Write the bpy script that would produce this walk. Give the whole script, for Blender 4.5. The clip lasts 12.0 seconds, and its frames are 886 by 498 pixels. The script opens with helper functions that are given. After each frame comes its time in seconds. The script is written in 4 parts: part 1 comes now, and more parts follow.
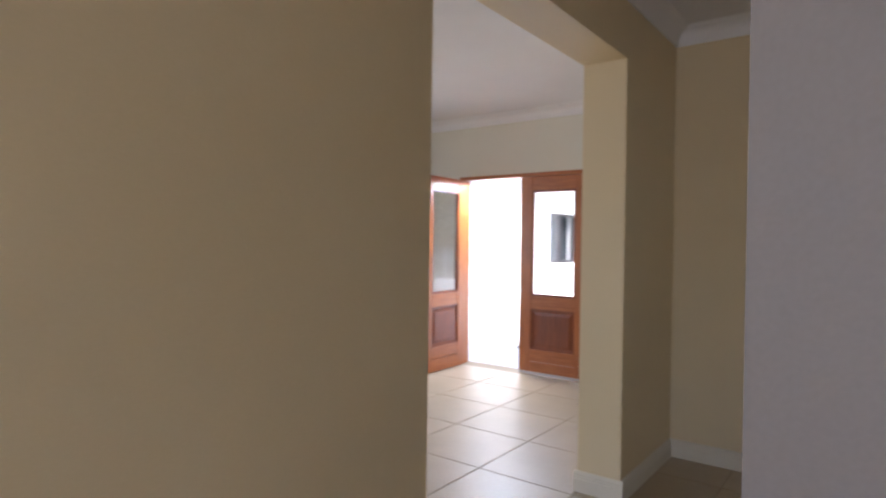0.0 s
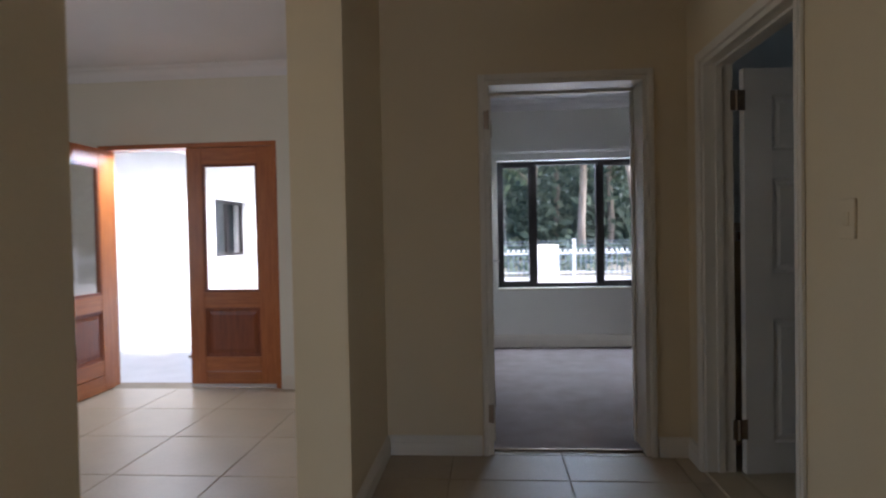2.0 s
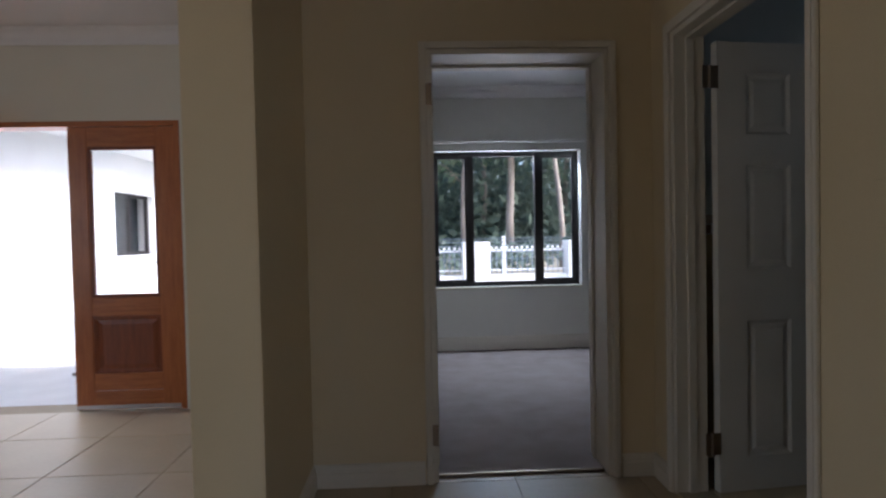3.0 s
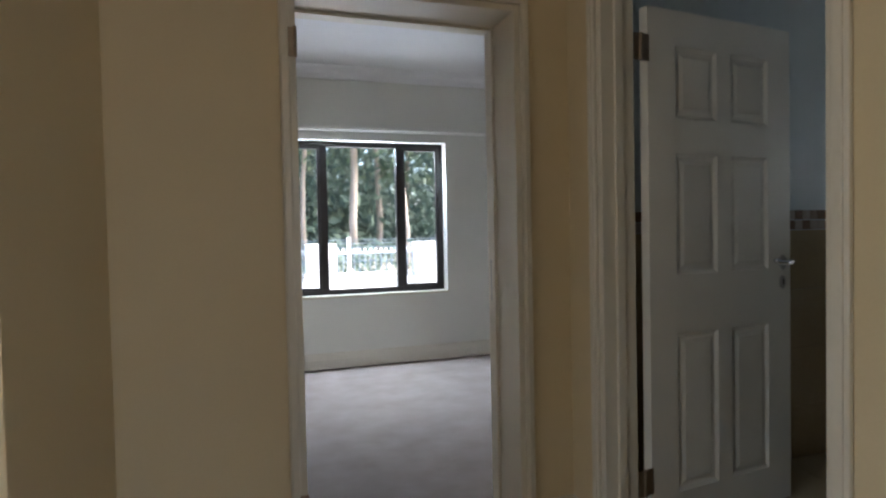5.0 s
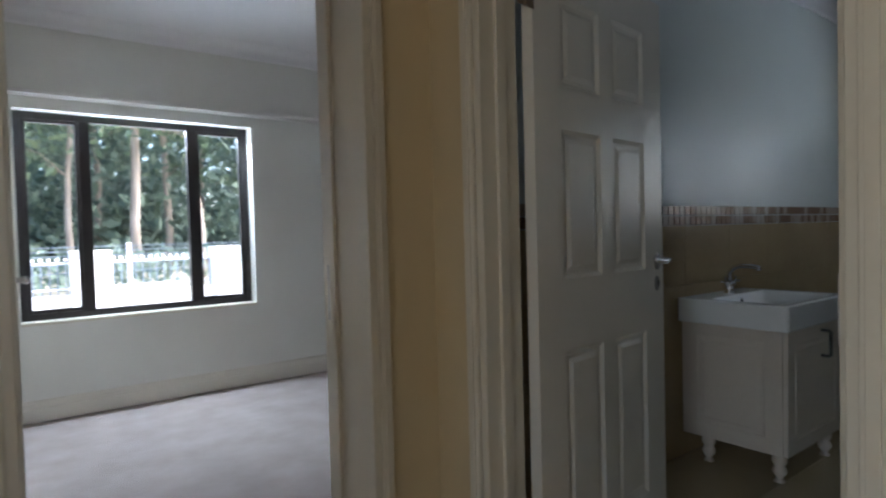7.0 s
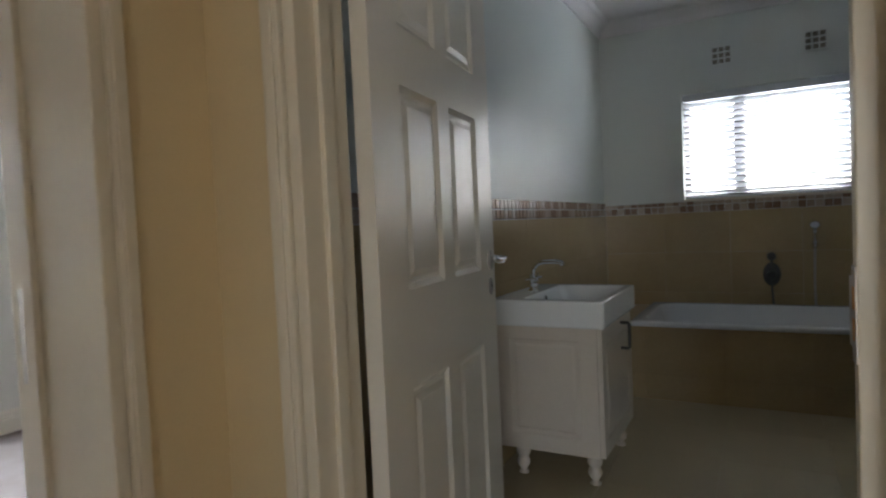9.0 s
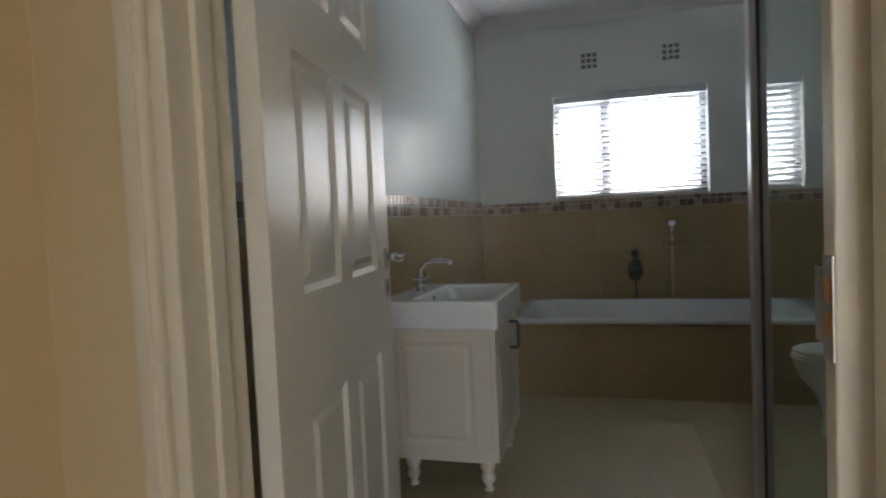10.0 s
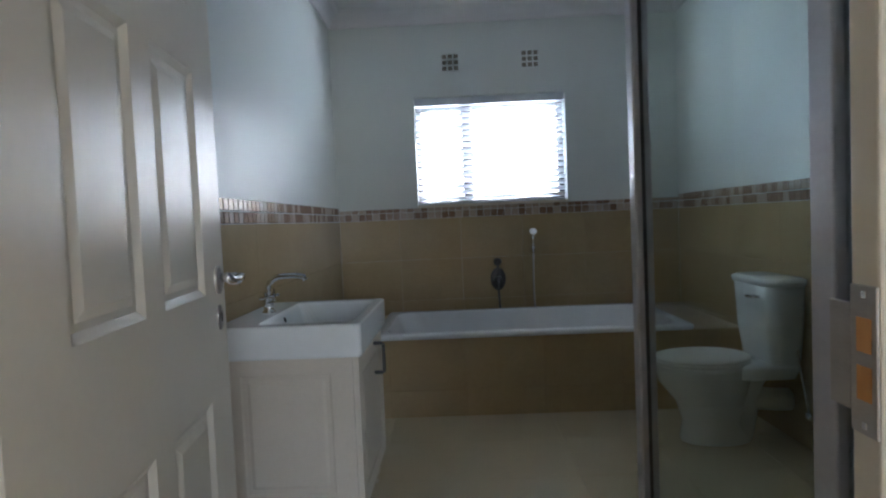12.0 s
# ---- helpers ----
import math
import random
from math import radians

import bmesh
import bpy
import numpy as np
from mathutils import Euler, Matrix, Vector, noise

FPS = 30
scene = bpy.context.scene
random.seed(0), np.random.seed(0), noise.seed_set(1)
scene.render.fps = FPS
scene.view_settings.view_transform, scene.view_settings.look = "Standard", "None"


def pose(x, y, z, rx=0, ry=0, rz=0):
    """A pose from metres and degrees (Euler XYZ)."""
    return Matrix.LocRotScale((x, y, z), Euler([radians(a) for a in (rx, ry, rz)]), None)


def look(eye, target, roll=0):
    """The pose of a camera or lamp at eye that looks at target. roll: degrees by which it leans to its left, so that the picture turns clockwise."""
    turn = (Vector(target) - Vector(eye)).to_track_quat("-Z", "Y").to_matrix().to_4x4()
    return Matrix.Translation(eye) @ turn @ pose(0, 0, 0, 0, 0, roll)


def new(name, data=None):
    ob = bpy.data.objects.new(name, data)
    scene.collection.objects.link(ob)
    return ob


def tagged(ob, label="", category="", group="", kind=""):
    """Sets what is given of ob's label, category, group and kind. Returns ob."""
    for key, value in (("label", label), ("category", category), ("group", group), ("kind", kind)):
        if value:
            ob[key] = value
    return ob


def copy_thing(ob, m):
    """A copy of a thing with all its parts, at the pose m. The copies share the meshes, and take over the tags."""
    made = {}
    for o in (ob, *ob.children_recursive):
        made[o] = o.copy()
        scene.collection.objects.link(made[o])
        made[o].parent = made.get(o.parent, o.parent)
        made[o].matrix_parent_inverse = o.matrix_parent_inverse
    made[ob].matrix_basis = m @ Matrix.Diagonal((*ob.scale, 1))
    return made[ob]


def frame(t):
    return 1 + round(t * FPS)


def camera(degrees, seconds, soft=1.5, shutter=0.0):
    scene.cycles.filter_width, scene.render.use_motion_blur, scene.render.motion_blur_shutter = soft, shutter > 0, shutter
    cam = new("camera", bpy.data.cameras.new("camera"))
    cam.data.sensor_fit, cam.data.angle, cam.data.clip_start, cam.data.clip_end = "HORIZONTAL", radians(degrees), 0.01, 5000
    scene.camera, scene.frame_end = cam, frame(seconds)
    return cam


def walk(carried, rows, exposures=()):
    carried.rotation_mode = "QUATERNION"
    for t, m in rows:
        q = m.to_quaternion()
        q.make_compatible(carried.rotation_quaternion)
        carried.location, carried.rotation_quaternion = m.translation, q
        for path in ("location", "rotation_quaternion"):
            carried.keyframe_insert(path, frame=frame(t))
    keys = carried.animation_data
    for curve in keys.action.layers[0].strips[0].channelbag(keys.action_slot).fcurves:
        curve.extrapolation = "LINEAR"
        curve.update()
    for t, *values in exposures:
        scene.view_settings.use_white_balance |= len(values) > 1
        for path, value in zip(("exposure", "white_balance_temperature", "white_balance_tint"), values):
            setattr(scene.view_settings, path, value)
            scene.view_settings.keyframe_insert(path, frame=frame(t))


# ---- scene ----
cam = camera(74.1, 12.0, soft=2.2, shutter=0.4)
PATH = [
    (0, (0.938, 0.376, 1.329), (-0.265, 1.973, 1.308), 0.8),
    (0.5, (0.751, 0.522, 1.259), (-0.123, 2.321, 1.254), -0.1),
    (1, (0.635, 0.635, 1.234), (0.08, 2.556, 1.219), -0.7),
    (1.5, (0.539, 0.768, 1.237), (0.203, 2.739, 1.208), -0.9),
    (2, (0.462, 0.937, 1.228), (0.303, 2.93, 1.188), -1.1),
    (2.5, (0.394, 1.185, 1.233), (0.371, 3.184, 1.181), -1.2),
    (3, (0.379, 1.403, 1.207), (0.471, 3.4, 1.156), -1.2),
    (3.2, (0.362, 1.478, 1.2), (0.518, 3.472, 1.155), -1.3),
    (5, (0.289, 2.107, 1.204), (0.92, 4.004, 1.147), -1.2),
    (5.5, (0.328, 2.271, 1.189), (1.079, 4.124, 1.132), -1.2),
    (6, (0.404, 2.429, 1.187), (1.281, 4.226, 1.128), -1.4),
    (6.5, (0.43, 2.576, 1.185), (1.442, 4.3, 1.13), -1.2),
    (7, (0.447, 2.738, 1.179), (1.656, 4.33, 1.12), -1.5),
    (7.5, (0.496, 2.869, 1.162), (1.874, 4.317, 1.101), -1.8),
    (9.5, (0.789, 3.345, 1.164), (2.637, 4.104, 1.075), -2.7),
    (10, (0.85, 3.406, 1.148), (2.773, 3.948, 1.052), -2.6),
    (10.5, (0.944, 3.44, 1.139), (2.904, 3.826, 1.041), -2.5),
    (11, (1.059, 3.466, 1.149), (3.043, 3.703, 1.048), -2.5),
    (11.5, (1.115, 3.484, 1.155), (3.109, 3.616, 1.056), -2.5),
    (12, (1.159, 3.491, 1.155), (3.156, 3.547, 1.06), -2.5),
]
EXPOSURES = [(0, 2.5, 5550, 16), (0.5, 2.25, 5500, 16), (1.5, 1.85, 5500, 16), (2.5, 1.35, 5500, 15), (3.2, 1.25, 5500, 15), (5, 2.4, 5800, 10), (6, 2.6, 5700, 10), (7.5, 2.35, 5600, 10), (9.5, 3.3, 6200, 12), (10.5, 3.45, 6000, 11), (12, 3.7, 5500, 11)]
walk(cam, [(t, look(eye, target, roll)) for t, eye, target, roll in PATH], EXPOSURES)

# ---- world, sun, lamps ----
world = bpy.data.worlds.new("overcast_sky")
scene.world = world
world.use_nodes = True
wn = world.node_tree.nodes
sky = wn.new("ShaderNodeTexSky")
sky.sky_type, sky.sun_disc = "NISHITA", False
sky.sun_elevation, sky.sun_rotation = radians(42), radians(117)
sky.dust_density, sky.air_density = 4.0, 1.0
world.node_tree.links.new(sky.outputs[0], wn["Background"].inputs[0])
wn["Background"].inputs[1].default_value = 0.15

sun = new("sun", bpy.data.lights.new("sun", "SUN"))
sun.data.energy, sun.data.angle, sun.data.color = 2.2, radians(12), (1.0, 0.96, 0.9)
sun.matrix_world = look((10, -5, 10), (0, 0, 0))


def window_lamp(name, at, to, w, h, watts, tint):
    lamp = new(name, bpy.data.lights.new(name, "AREA"))
    lamp.data.shape, lamp.data.size, lamp.data.size_y = "RECTANGLE", w, h
    lamp.data.energy, lamp.data.color = watts, tint
    lamp.matrix_world = look(at, to)
    return lamp


window_lamp("bathroom_window_daylight", (5.66, 3.24, 1.66), (4.0, 3.24, 1.66), 1.1, 0.76, 1.7, (0.74, 0.88, 1.0))
# Fill light for the hall from an unseen opening added behind the camera
window_lamp("rear_window_daylight", (0.95, -2.5, 1.5), (0.75, 2.0, 1.4), 1.6, 1.5, 3.0, (0.98, 0.97, 1.0))
# Unseen window assumed in the left wall; lamp aimed into the hall
window_lamp("entrance_window_daylight", (-4.5, 1.3, 1.35), (1.0, 2.9, 1.2), 2.0, 1.9, 7.0, (1.0, 0.95, 0.86))
window_lamp("bedroom_window_daylight", (1.28, 7.585, 2.024), (1.28, 6.5, 1.35), 1.45, 0.03, 20, (0.80, 0.91, 1.0))
window_lamp("front_door_daylight", (-2.42, 5.84, 2.03), (-2.2, 4.6, 0.9), 0.6, 0.03, 13, (0.95, 0.97, 1.0))

# ---- materials ----
MATS = {}


def material(name):
    m = bpy.data.materials.new(name)
    m.use_nodes = True
    return m, m.node_tree.nodes, m.node_tree.links, m.node_tree.nodes["Principled BSDF"]


def surface(name, a, b, rough=0.5, scale=6.0, fine=90.0, bump=0.08, depth=0.002, metal=0.0, stretch=(1, 1, 1), per_piece=0.0, spec=0.5):
    """A surface that varies between colours a and b at two scales, with fine relief."""
    m, n, l, bsdf = material(name)
    co = n.new("ShaderNodeTexCoord")
    mp = n.new("ShaderNodeMapping")
    mp.inputs["Scale"].default_value = stretch
    l.new(co.outputs["Object"], mp.inputs[0])
    big, small = n.new("ShaderNodeTexNoise"), n.new("ShaderNodeTexNoise")
    for t, s, d in ((big, scale, 4), (small, fine, 3)):
        t.inputs["Scale"].default_value, t.inputs["Detail"].default_value = s, d
        l.new(mp.outputs[0], t.inputs["Vector"])
    mix = n.new("ShaderNodeMix")
    mix.data_type = "FLOAT"
    mix.inputs[0].default_value = 0.35
    l.new(big.outputs["Fac"], mix.inputs[2])
    l.new(small.outputs["Fac"], mix.inputs[3])
    fac = mix.outputs[0]
    if per_piece:
        info = n.new("ShaderNodeObjectInfo")
        shift = n.new("ShaderNodeVectorMath")
        l.new(mp.outputs[0], shift.inputs[0])
        l.new(info.outputs["Location"], shift.inputs[1])
        for t in (big, small):
            l.new(shift.outputs[0], t.inputs["Vector"])
        ma = n.new("ShaderNodeMath")
        ma.operation = "MULTIPLY_ADD"
        l.new(info.outputs["Random"], ma.inputs[0])
        ma.inputs[1].default_value = per_piece
        sub = n.new("ShaderNodeMath")
        sub.operation = "SUBTRACT"
        l.new(fac, sub.inputs[0])
        sub.inputs[1].default_value = per_piece / 2
        l.new(sub.outputs[0], ma.inputs[2])
        fac = ma.outputs[0]
    ramp = n.new("ShaderNodeValToRGB")
    ramp.color_ramp.elements[0].position, ramp.color_ramp.elements[1].position = 0.3, 0.7
    ramp.color_ramp.elements[0].color, ramp.color_ramp.elements[1].color = (*a, 1), (*b, 1)
    l.new(fac, ramp.inputs[0])
    l.new(ramp.outputs[0], bsdf.inputs["Base Color"])
    rr = n.new("ShaderNodeMapRange")
    rr.inputs["To Min"].default_value, rr.inputs["To Max"].default_value = max(0.02, rough * 0.85), min(1.0, rough * 1.15)
    l.new(big.outputs["Fac"], rr.inputs["Value"])
    l.new(rr.outputs[0], bsdf.inputs["Roughness"])
    bsdf.inputs["Metallic"].default_value = metal
    bsdf.inputs["Specular IOR Level"].default_value = spec
    if bump:
        bp = n.new("ShaderNodeBump")
        bp.inputs["Strength"].default_value, bp.inputs["Distance"].default_value = bump, depth
        l.new(small.outputs["Fac"], bp.inputs["Height"])
        l.new(bp.outputs[0], bsdf.inputs["Normal"])
    return m


def glass(name, tint, rough=0.0, ior=1.45):
    m, n, l, bsdf = material(name)
    bsdf.inputs["Base Color"].default_value = (*tint, 1)
    bsdf.inputs["Roughness"].default_value = rough
    bsdf.inputs["Transmission Weight"].default_value = 1.0
    bsdf.inputs["IOR"].default_value = ior
    return m


def leafy(name, a, b):
    m, n, l, bsdf = material(name)
    g = n.new("ShaderNodeNewGeometry")
    ramp = n.new("ShaderNodeValToRGB")
    ramp.color_ramp.elements[0].color, ramp.color_ramp.elements[1].color = (*a, 1), (*b, 1)
    l.new(g.outputs["Random Per Island"], ramp.inputs[0])
    l.new(ramp.outputs[0], bsdf.inputs["Base Color"])
    bsdf.inputs["Roughness"].default_value = 0.6
    tr = n.new("ShaderNodeBsdfTranslucent")
    l.new(ramp.outputs[0], tr.inputs[0])
    mx = n.new("ShaderNodeMixShader")
    mx.inputs[0].default_value = 0.35
    l.new(bsdf.outputs[0], mx.inputs[1])
    l.new(tr.outputs[0], mx.inputs[2])
    l.new(mx.outputs[0], n["Material Output"].inputs[0])
    return m


def slat_stuff(name):
    m, n, l, bsdf = material(name)
    bsdf.inputs["Base Color"].default_value = (0.68, 0.70, 0.73, 1)
    bsdf.inputs["Roughness"].default_value = 0.4
    tr = n.new("ShaderNodeBsdfTranslucent")
    tr.inputs[0].default_value = (0.85, 0.88, 0.92, 1)
    mx = n.new("ShaderNodeMixShader")
    mx.inputs[0].default_value = 0.03
    l.new(bsdf.outputs[0], mx.inputs[1])
    l.new(tr.outputs[0], mx.inputs[2])
    l.new(mx.outputs[0], n["Material Output"].inputs[0])
    return m


CREAM = surface("cream_wall_paint", (0.66, 0.535, 0.325), (0.71, 0.58, 0.365), 0.55, 1.6, 160, 0.12, 0.001)
PALE = surface("pale_wall_paint", (0.70, 0.66, 0.56), (0.75, 0.71, 0.61), 0.6, 1.6, 160, 0.12, 0.001)
BEDPAINT = surface("off_white_wall_paint", (0.70, 0.685, 0.63), (0.75, 0.735, 0.68), 0.6, 1.6, 160, 0.12, 0.001)
BATHPAINT = surface("bathroom_wall_paint", (0.68, 0.71, 0.68), (0.74, 0.76, 0.72), 0.4, 1.6, 160, 0.1, 0.001)
CEIL = surface("white_ceiling_paint", (0.76, 0.74, 0.74), (0.81, 0.79, 0.79), 0.7, 2, 120, 0.08, 0.001)
# Colour darkened to put shade on the wall end, offsetting the rear lamp
MAUVE = surface("grey_mauve_shade", (0.23, 0.205, 0.20), (0.27, 0.24, 0.235), 0.6, 1.6, 160, 0.1, 0.001)
TRIM = surface("white_trim_gloss", (0.68, 0.615, 0.495), (0.73, 0.665, 0.545), 0.35, 3, 60, 0.04, 0.001)
DOORW = surface("white_door_enamel", (0.70, 0.655, 0.57), (0.75, 0.705, 0.62), 0.3, 3, 70, 0.08, 0.001)
WOOD = surface("orange_hardwood", (0.30, 0.085, 0.018), (0.52, 0.175, 0.042), 0.32, 5, 40, 0.15, 0.001, stretch=(9, 9, 0.7))
WOODR = surface("orange_hardwood_rail", (0.30, 0.085, 0.018), (0.52, 0.175, 0.042), 0.32, 5, 40, 0.15, 0.001, stretch=(0.7, 9, 9))
WOODP = surface("dark_hardwood_panel", (0.16, 0.04, 0.012), (0.28, 0.075, 0.02), 0.35, 5, 40, 0.15, 0.001, stretch=(9, 9, 0.7))
RAWWOOD = surface("raw_wood", (0.55, 0.24, 0.06), (0.72, 0.36, 0.11), 0.6, 12, 60, 0.2, 0.001)
FTILE = surface("beige_floor_tile", (0.40, 0.315, 0.20), (0.48, 0.385, 0.255), 0.4, 4, 50, 0.06, 0.001, per_piece=0.18)
GROUT = surface("grey_grout", (0.32, 0.255, 0.17), (0.39, 0.315, 0.215), 0.85, 9, 150, 0.2)
BTILE = surface("beige_bath_floor_tile", (0.49, 0.405, 0.25), (0.53, 0.44, 0.275), 0.3, 4, 50, 0.05, 0.001, per_piece=0.1)
BTGROUT = surface("beige_grout", (0.47, 0.39, 0.24), (0.51, 0.42, 0.265), 0.5, 9, 150, 0.1)
WTILE = surface("beige_wall_tile", (0.42, 0.32, 0.18), (0.49, 0.38, 0.22), 0.22, 3, 40, 0.03, 0.001, per_piece=0.08)
WGROUT = surface("tan_grout", (0.41, 0.31, 0.175), (0.48, 0.37, 0.215), 0.6, 9, 150, 0.1)
MOSAIC = surface("brown_mosaic_tile", (0.25, 0.16, 0.105), (0.50, 0.41, 0.33), 0.2, 9, 60, 0.05, per_piece=1.3)
CARPET = surface("beige_carpet", (0.25, 0.20, 0.18), (0.36, 0.295, 0.265), 0.95, 5, 260, 0.9, 0.006, spec=0.1)
DARKFRAME = surface("dark_bronze_aluminium", (0.018, 0.014, 0.014), (0.03, 0.024, 0.023), 0.4, 5, 80, 0.05)
CHROME = surface("chrome", (0.72, 0.73, 0.75), (0.8, 0.8, 0.82), 0.12, 5, 80, 0.0, metal=1.0)
STEEL = surface("brushed_steel", (0.42, 0.39, 0.36), (0.55, 0.52, 0.48), 0.36, 5, 120, 0.1, metal=1.0, stretch=(1, 1, 8))
DARKSTEEL = surface("dark_pewter", (0.10, 0.10, 0.10), (0.16, 0.16, 0.16), 0.3, 8, 100, 0.05, metal=0.9)
BRONZE = surface("bronze_hinge_metal", (0.26, 0.19, 0.13), (0.36, 0.28, 0.2), 0.4, 8, 120, 0.1, metal=0.9)
ALU = surface("satin_aluminium", (0.50, 0.49, 0.52), (0.58, 0.57, 0.6), 0.33, 5, 90, 0.05, metal=0.45)
SEAL = surface("grey_rubber", (0.07, 0.07, 0.08), (0.1, 0.1, 0.11), 0.5)
# Black fill for keyhole and overflow hole, in place of their inner shade
BLACK = surface("dark_hole_fill", (0.012, 0.012, 0.012), (0.02, 0.02, 0.02), 0.6)
CERAMIC = surface("white_ceramic", (0.78, 0.79, 0.78), (0.82, 0.83, 0.82), 0.12, 2, 30, 0.0)
TUBW = surface("white_tub_enamel", (0.76, 0.78, 0.80), (0.81, 0.83, 0.85), 0.15, 2, 30, 0.0)
VANW = surface("off_white_foil", (0.62, 0.55, 0.455), (0.68, 0.605, 0.51), 0.42, 4, 70, 0.05, 0.001)
PLASTIC = surface("white_plastic", (0.74, 0.72, 0.68), (0.78, 0.76, 0.72), 0.35, 4, 60, 0.03)
EXTWALL = surface("white_exterior_render", (0.74, 0.74, 0.72), (0.82, 0.82, 0.80), 0.8, 2, 120, 0.3)
VENTDARK = surface("grey_vent_shadow", (0.16, 0.14, 0.11), (0.3, 0.27, 0.22), 0.9, 30, 90)
EXTDARK = surface("unlit_room_dark", (0.015, 0.022, 0.032), (0.03, 0.04, 0.055), 0.9)
PAVE = surface("pale_paving", (0.62, 0.60, 0.57), (0.74, 0.72, 0.69), 0.85, 3, 60, 0.3, 0.004)
EARTH = surface("dry_ground", (0.26, 0.24, 0.18), (0.42, 0.38, 0.3), 0.95, 1.2, 30, 0.5, 0.01)
BARK = surface("pale_gum_bark", (0.20, 0.16, 0.13), (0.42, 0.36, 0.31), 0.85, 3, 30, 0.4, 0.01, stretch=(2, 2, 0.4))
WHITEPAINT = surface("white_fence_paint", (0.74, 0.75, 0.76), (0.8, 0.81, 0.82), 0.6, 4, 80, 0.1)
FENCEGREY = surface("grey_blue_steel", (0.15, 0.19, 0.26), (0.22, 0.27, 0.34), 0.5, 4, 80, 0.1)
ROOFM = surface("grey_roof_tile", (0.16, 0.15, 0.15), (0.24, 0.23, 0.22), 0.8, 3, 40, 0.3)
PANE = glass("clear_glass", (1, 1, 1))
SHOWERGLASS = glass("green_tinted_glass", (0.93, 0.985, 0.97), ior=1.2)
LEAF = leafy("leaves", (0.05, 0.09, 0.055), (0.20, 0.26, 0.15))
# Haze is mixed into the colour: paler and bluer than LEAF
LEAF2 = leafy("hazed_leaves", (0.07, 0.115, 0.095), (0.22, 0.28, 0.21))
SLAT = slat_stuff("white_slat")


# ---- building helpers ----
def link_mesh(name, bm, mat, smooth=False):
    bmesh.ops.recalc_face_normals(bm, faces=bm.faces)
    me = bpy.data.meshes.new(name)
    bm.to_mesh(me)
    bm.free()
    if smooth:
        for p in me.polygons:
            p.use_smooth = True
    me.materials.append(mat)
    return me


def part(name, bm, mat, parent=None, label="", smooth=False):
    ob = new(name, link_mesh(name, bm, mat, smooth))
    if parent is not None:
        ob.parent = parent
    if label:
        ob["label"] = label
    return ob


def thing(name, at, label, category, group="", rz=0.0):
    e = new(name)
    e.matrix_basis = pose(*at, 0, 0, rz)
    return tagged(e, label, category, group)


def add_box(bm, lo, hi, bevel=0.0):
    v = bmesh.ops.create_cube(bm, size=1)["verts"]
    c = [(lo[i] + hi[i]) / 2 for i in range(3)]
    s = [hi[i] - lo[i] for i in range(3)]
    for p in v:
        p.co = Vector([c[i] + p.co[i] * s[i] for i in range(3)])
    if bevel:
        es = list({e for p in v for e in p.link_edges})
        bmesh.ops.bevel(bm, geom=es, offset=bevel, segments=2, affect="EDGES", profile=0.5)
    return bm


def box(lo, hi, bevel=0.0):
    return add_box(bmesh.new(), lo, hi, bevel)


def lathe(profile, seg=24, centre=(0, 0, 0), bm=None):
    """Turned shape round z from (radius, z) pairs."""
    bm = bm or bmesh.new()
    rings = []
    for r, z in profile:
        rings.append([bm.verts.new((centre[0] + r * math.cos(2 * math.pi * i / seg), centre[1] + r * math.sin(2 * math.pi * i / seg), centre[2] + z)) for i in range(seg)])
    for a, b in zip(rings, rings[1:]):
        for i in range(seg):
            bm.faces.new((a[i], a[(i + 1) % seg], b[(i + 1) % seg], b[i]))
    bm.faces.new(rings[0])
    bm.faces.new(rings[-1])
    return bm


def tube(points, r, seg=10, bm=None, taper=1.0):
    """A round tube along points."""
    bm = bm or bmesh.new()
    pts = [Vector(p) for p in points]
    rings = []
    up = Vector((0, 0, 1))
    for i, p in enumerate(pts):
        d = (pts[min(i + 1, len(pts) - 1)] - pts[max(i - 1, 0)]).normalized()
        u = d.cross(up if abs(d.z) < 0.95 else Vector((1, 0, 0))).normalized()
        w = d.cross(u)
        rad = r * (1 + (taper - 1) * i / max(1, len(pts) - 1))
        rings.append([bm.verts.new(p + rad * (math.cos(2 * math.pi * k / seg) * u + math.sin(2 * math.pi * k / seg) * w)) for k in range(seg)])
    for a, b in zip(rings, rings[1:]):
        for k in range(seg):
            bm.faces.new((a[k], a[(k + 1) % seg], b[(k + 1) % seg], b[k]))
    bm.faces.new(rings[0])
    bm.faces.new(rings[-1])
    return bm


def arc(c, r, a0, a1, n, plane="xz"):
    out = []
    for i in range(n + 1):
        a = radians(a0 + (a1 - a0) * i / n)
        u, w = r * math.cos(a), r * math.sin(a)
        out.append((c[0] + u, c[1], c[2] + w) if plane == "xz" else (c[0], c[1] + u, c[2] + w) if plane == "yz" else (c[0] + u, c[1] + w, c[2]))
    return out


def rod(a, b, r, seg=10):
    return tube([a, b], r, seg)


def sweep(profile, a, b, inward):
    """A moulding: profile points (out from the wall, up) carried from a to b; inward is the wall's normal."""
    bm = bmesh.new()
    n = Vector((*inward, 0))
    ends = [[bm.verts.new(Vector(p) + n * o + Vector((0, 0, z))) for o, z in profile] for p in (a, b)]
    k = len(profile)
    for i in range(k):
        bm.faces.new((ends[0][i], ends[0][(i + 1) % k], ends[1][(i + 1) % k], ends[1][i]))
    bm.faces.new(ends[0])
    bm.faces.new(ends[1])
    return bm


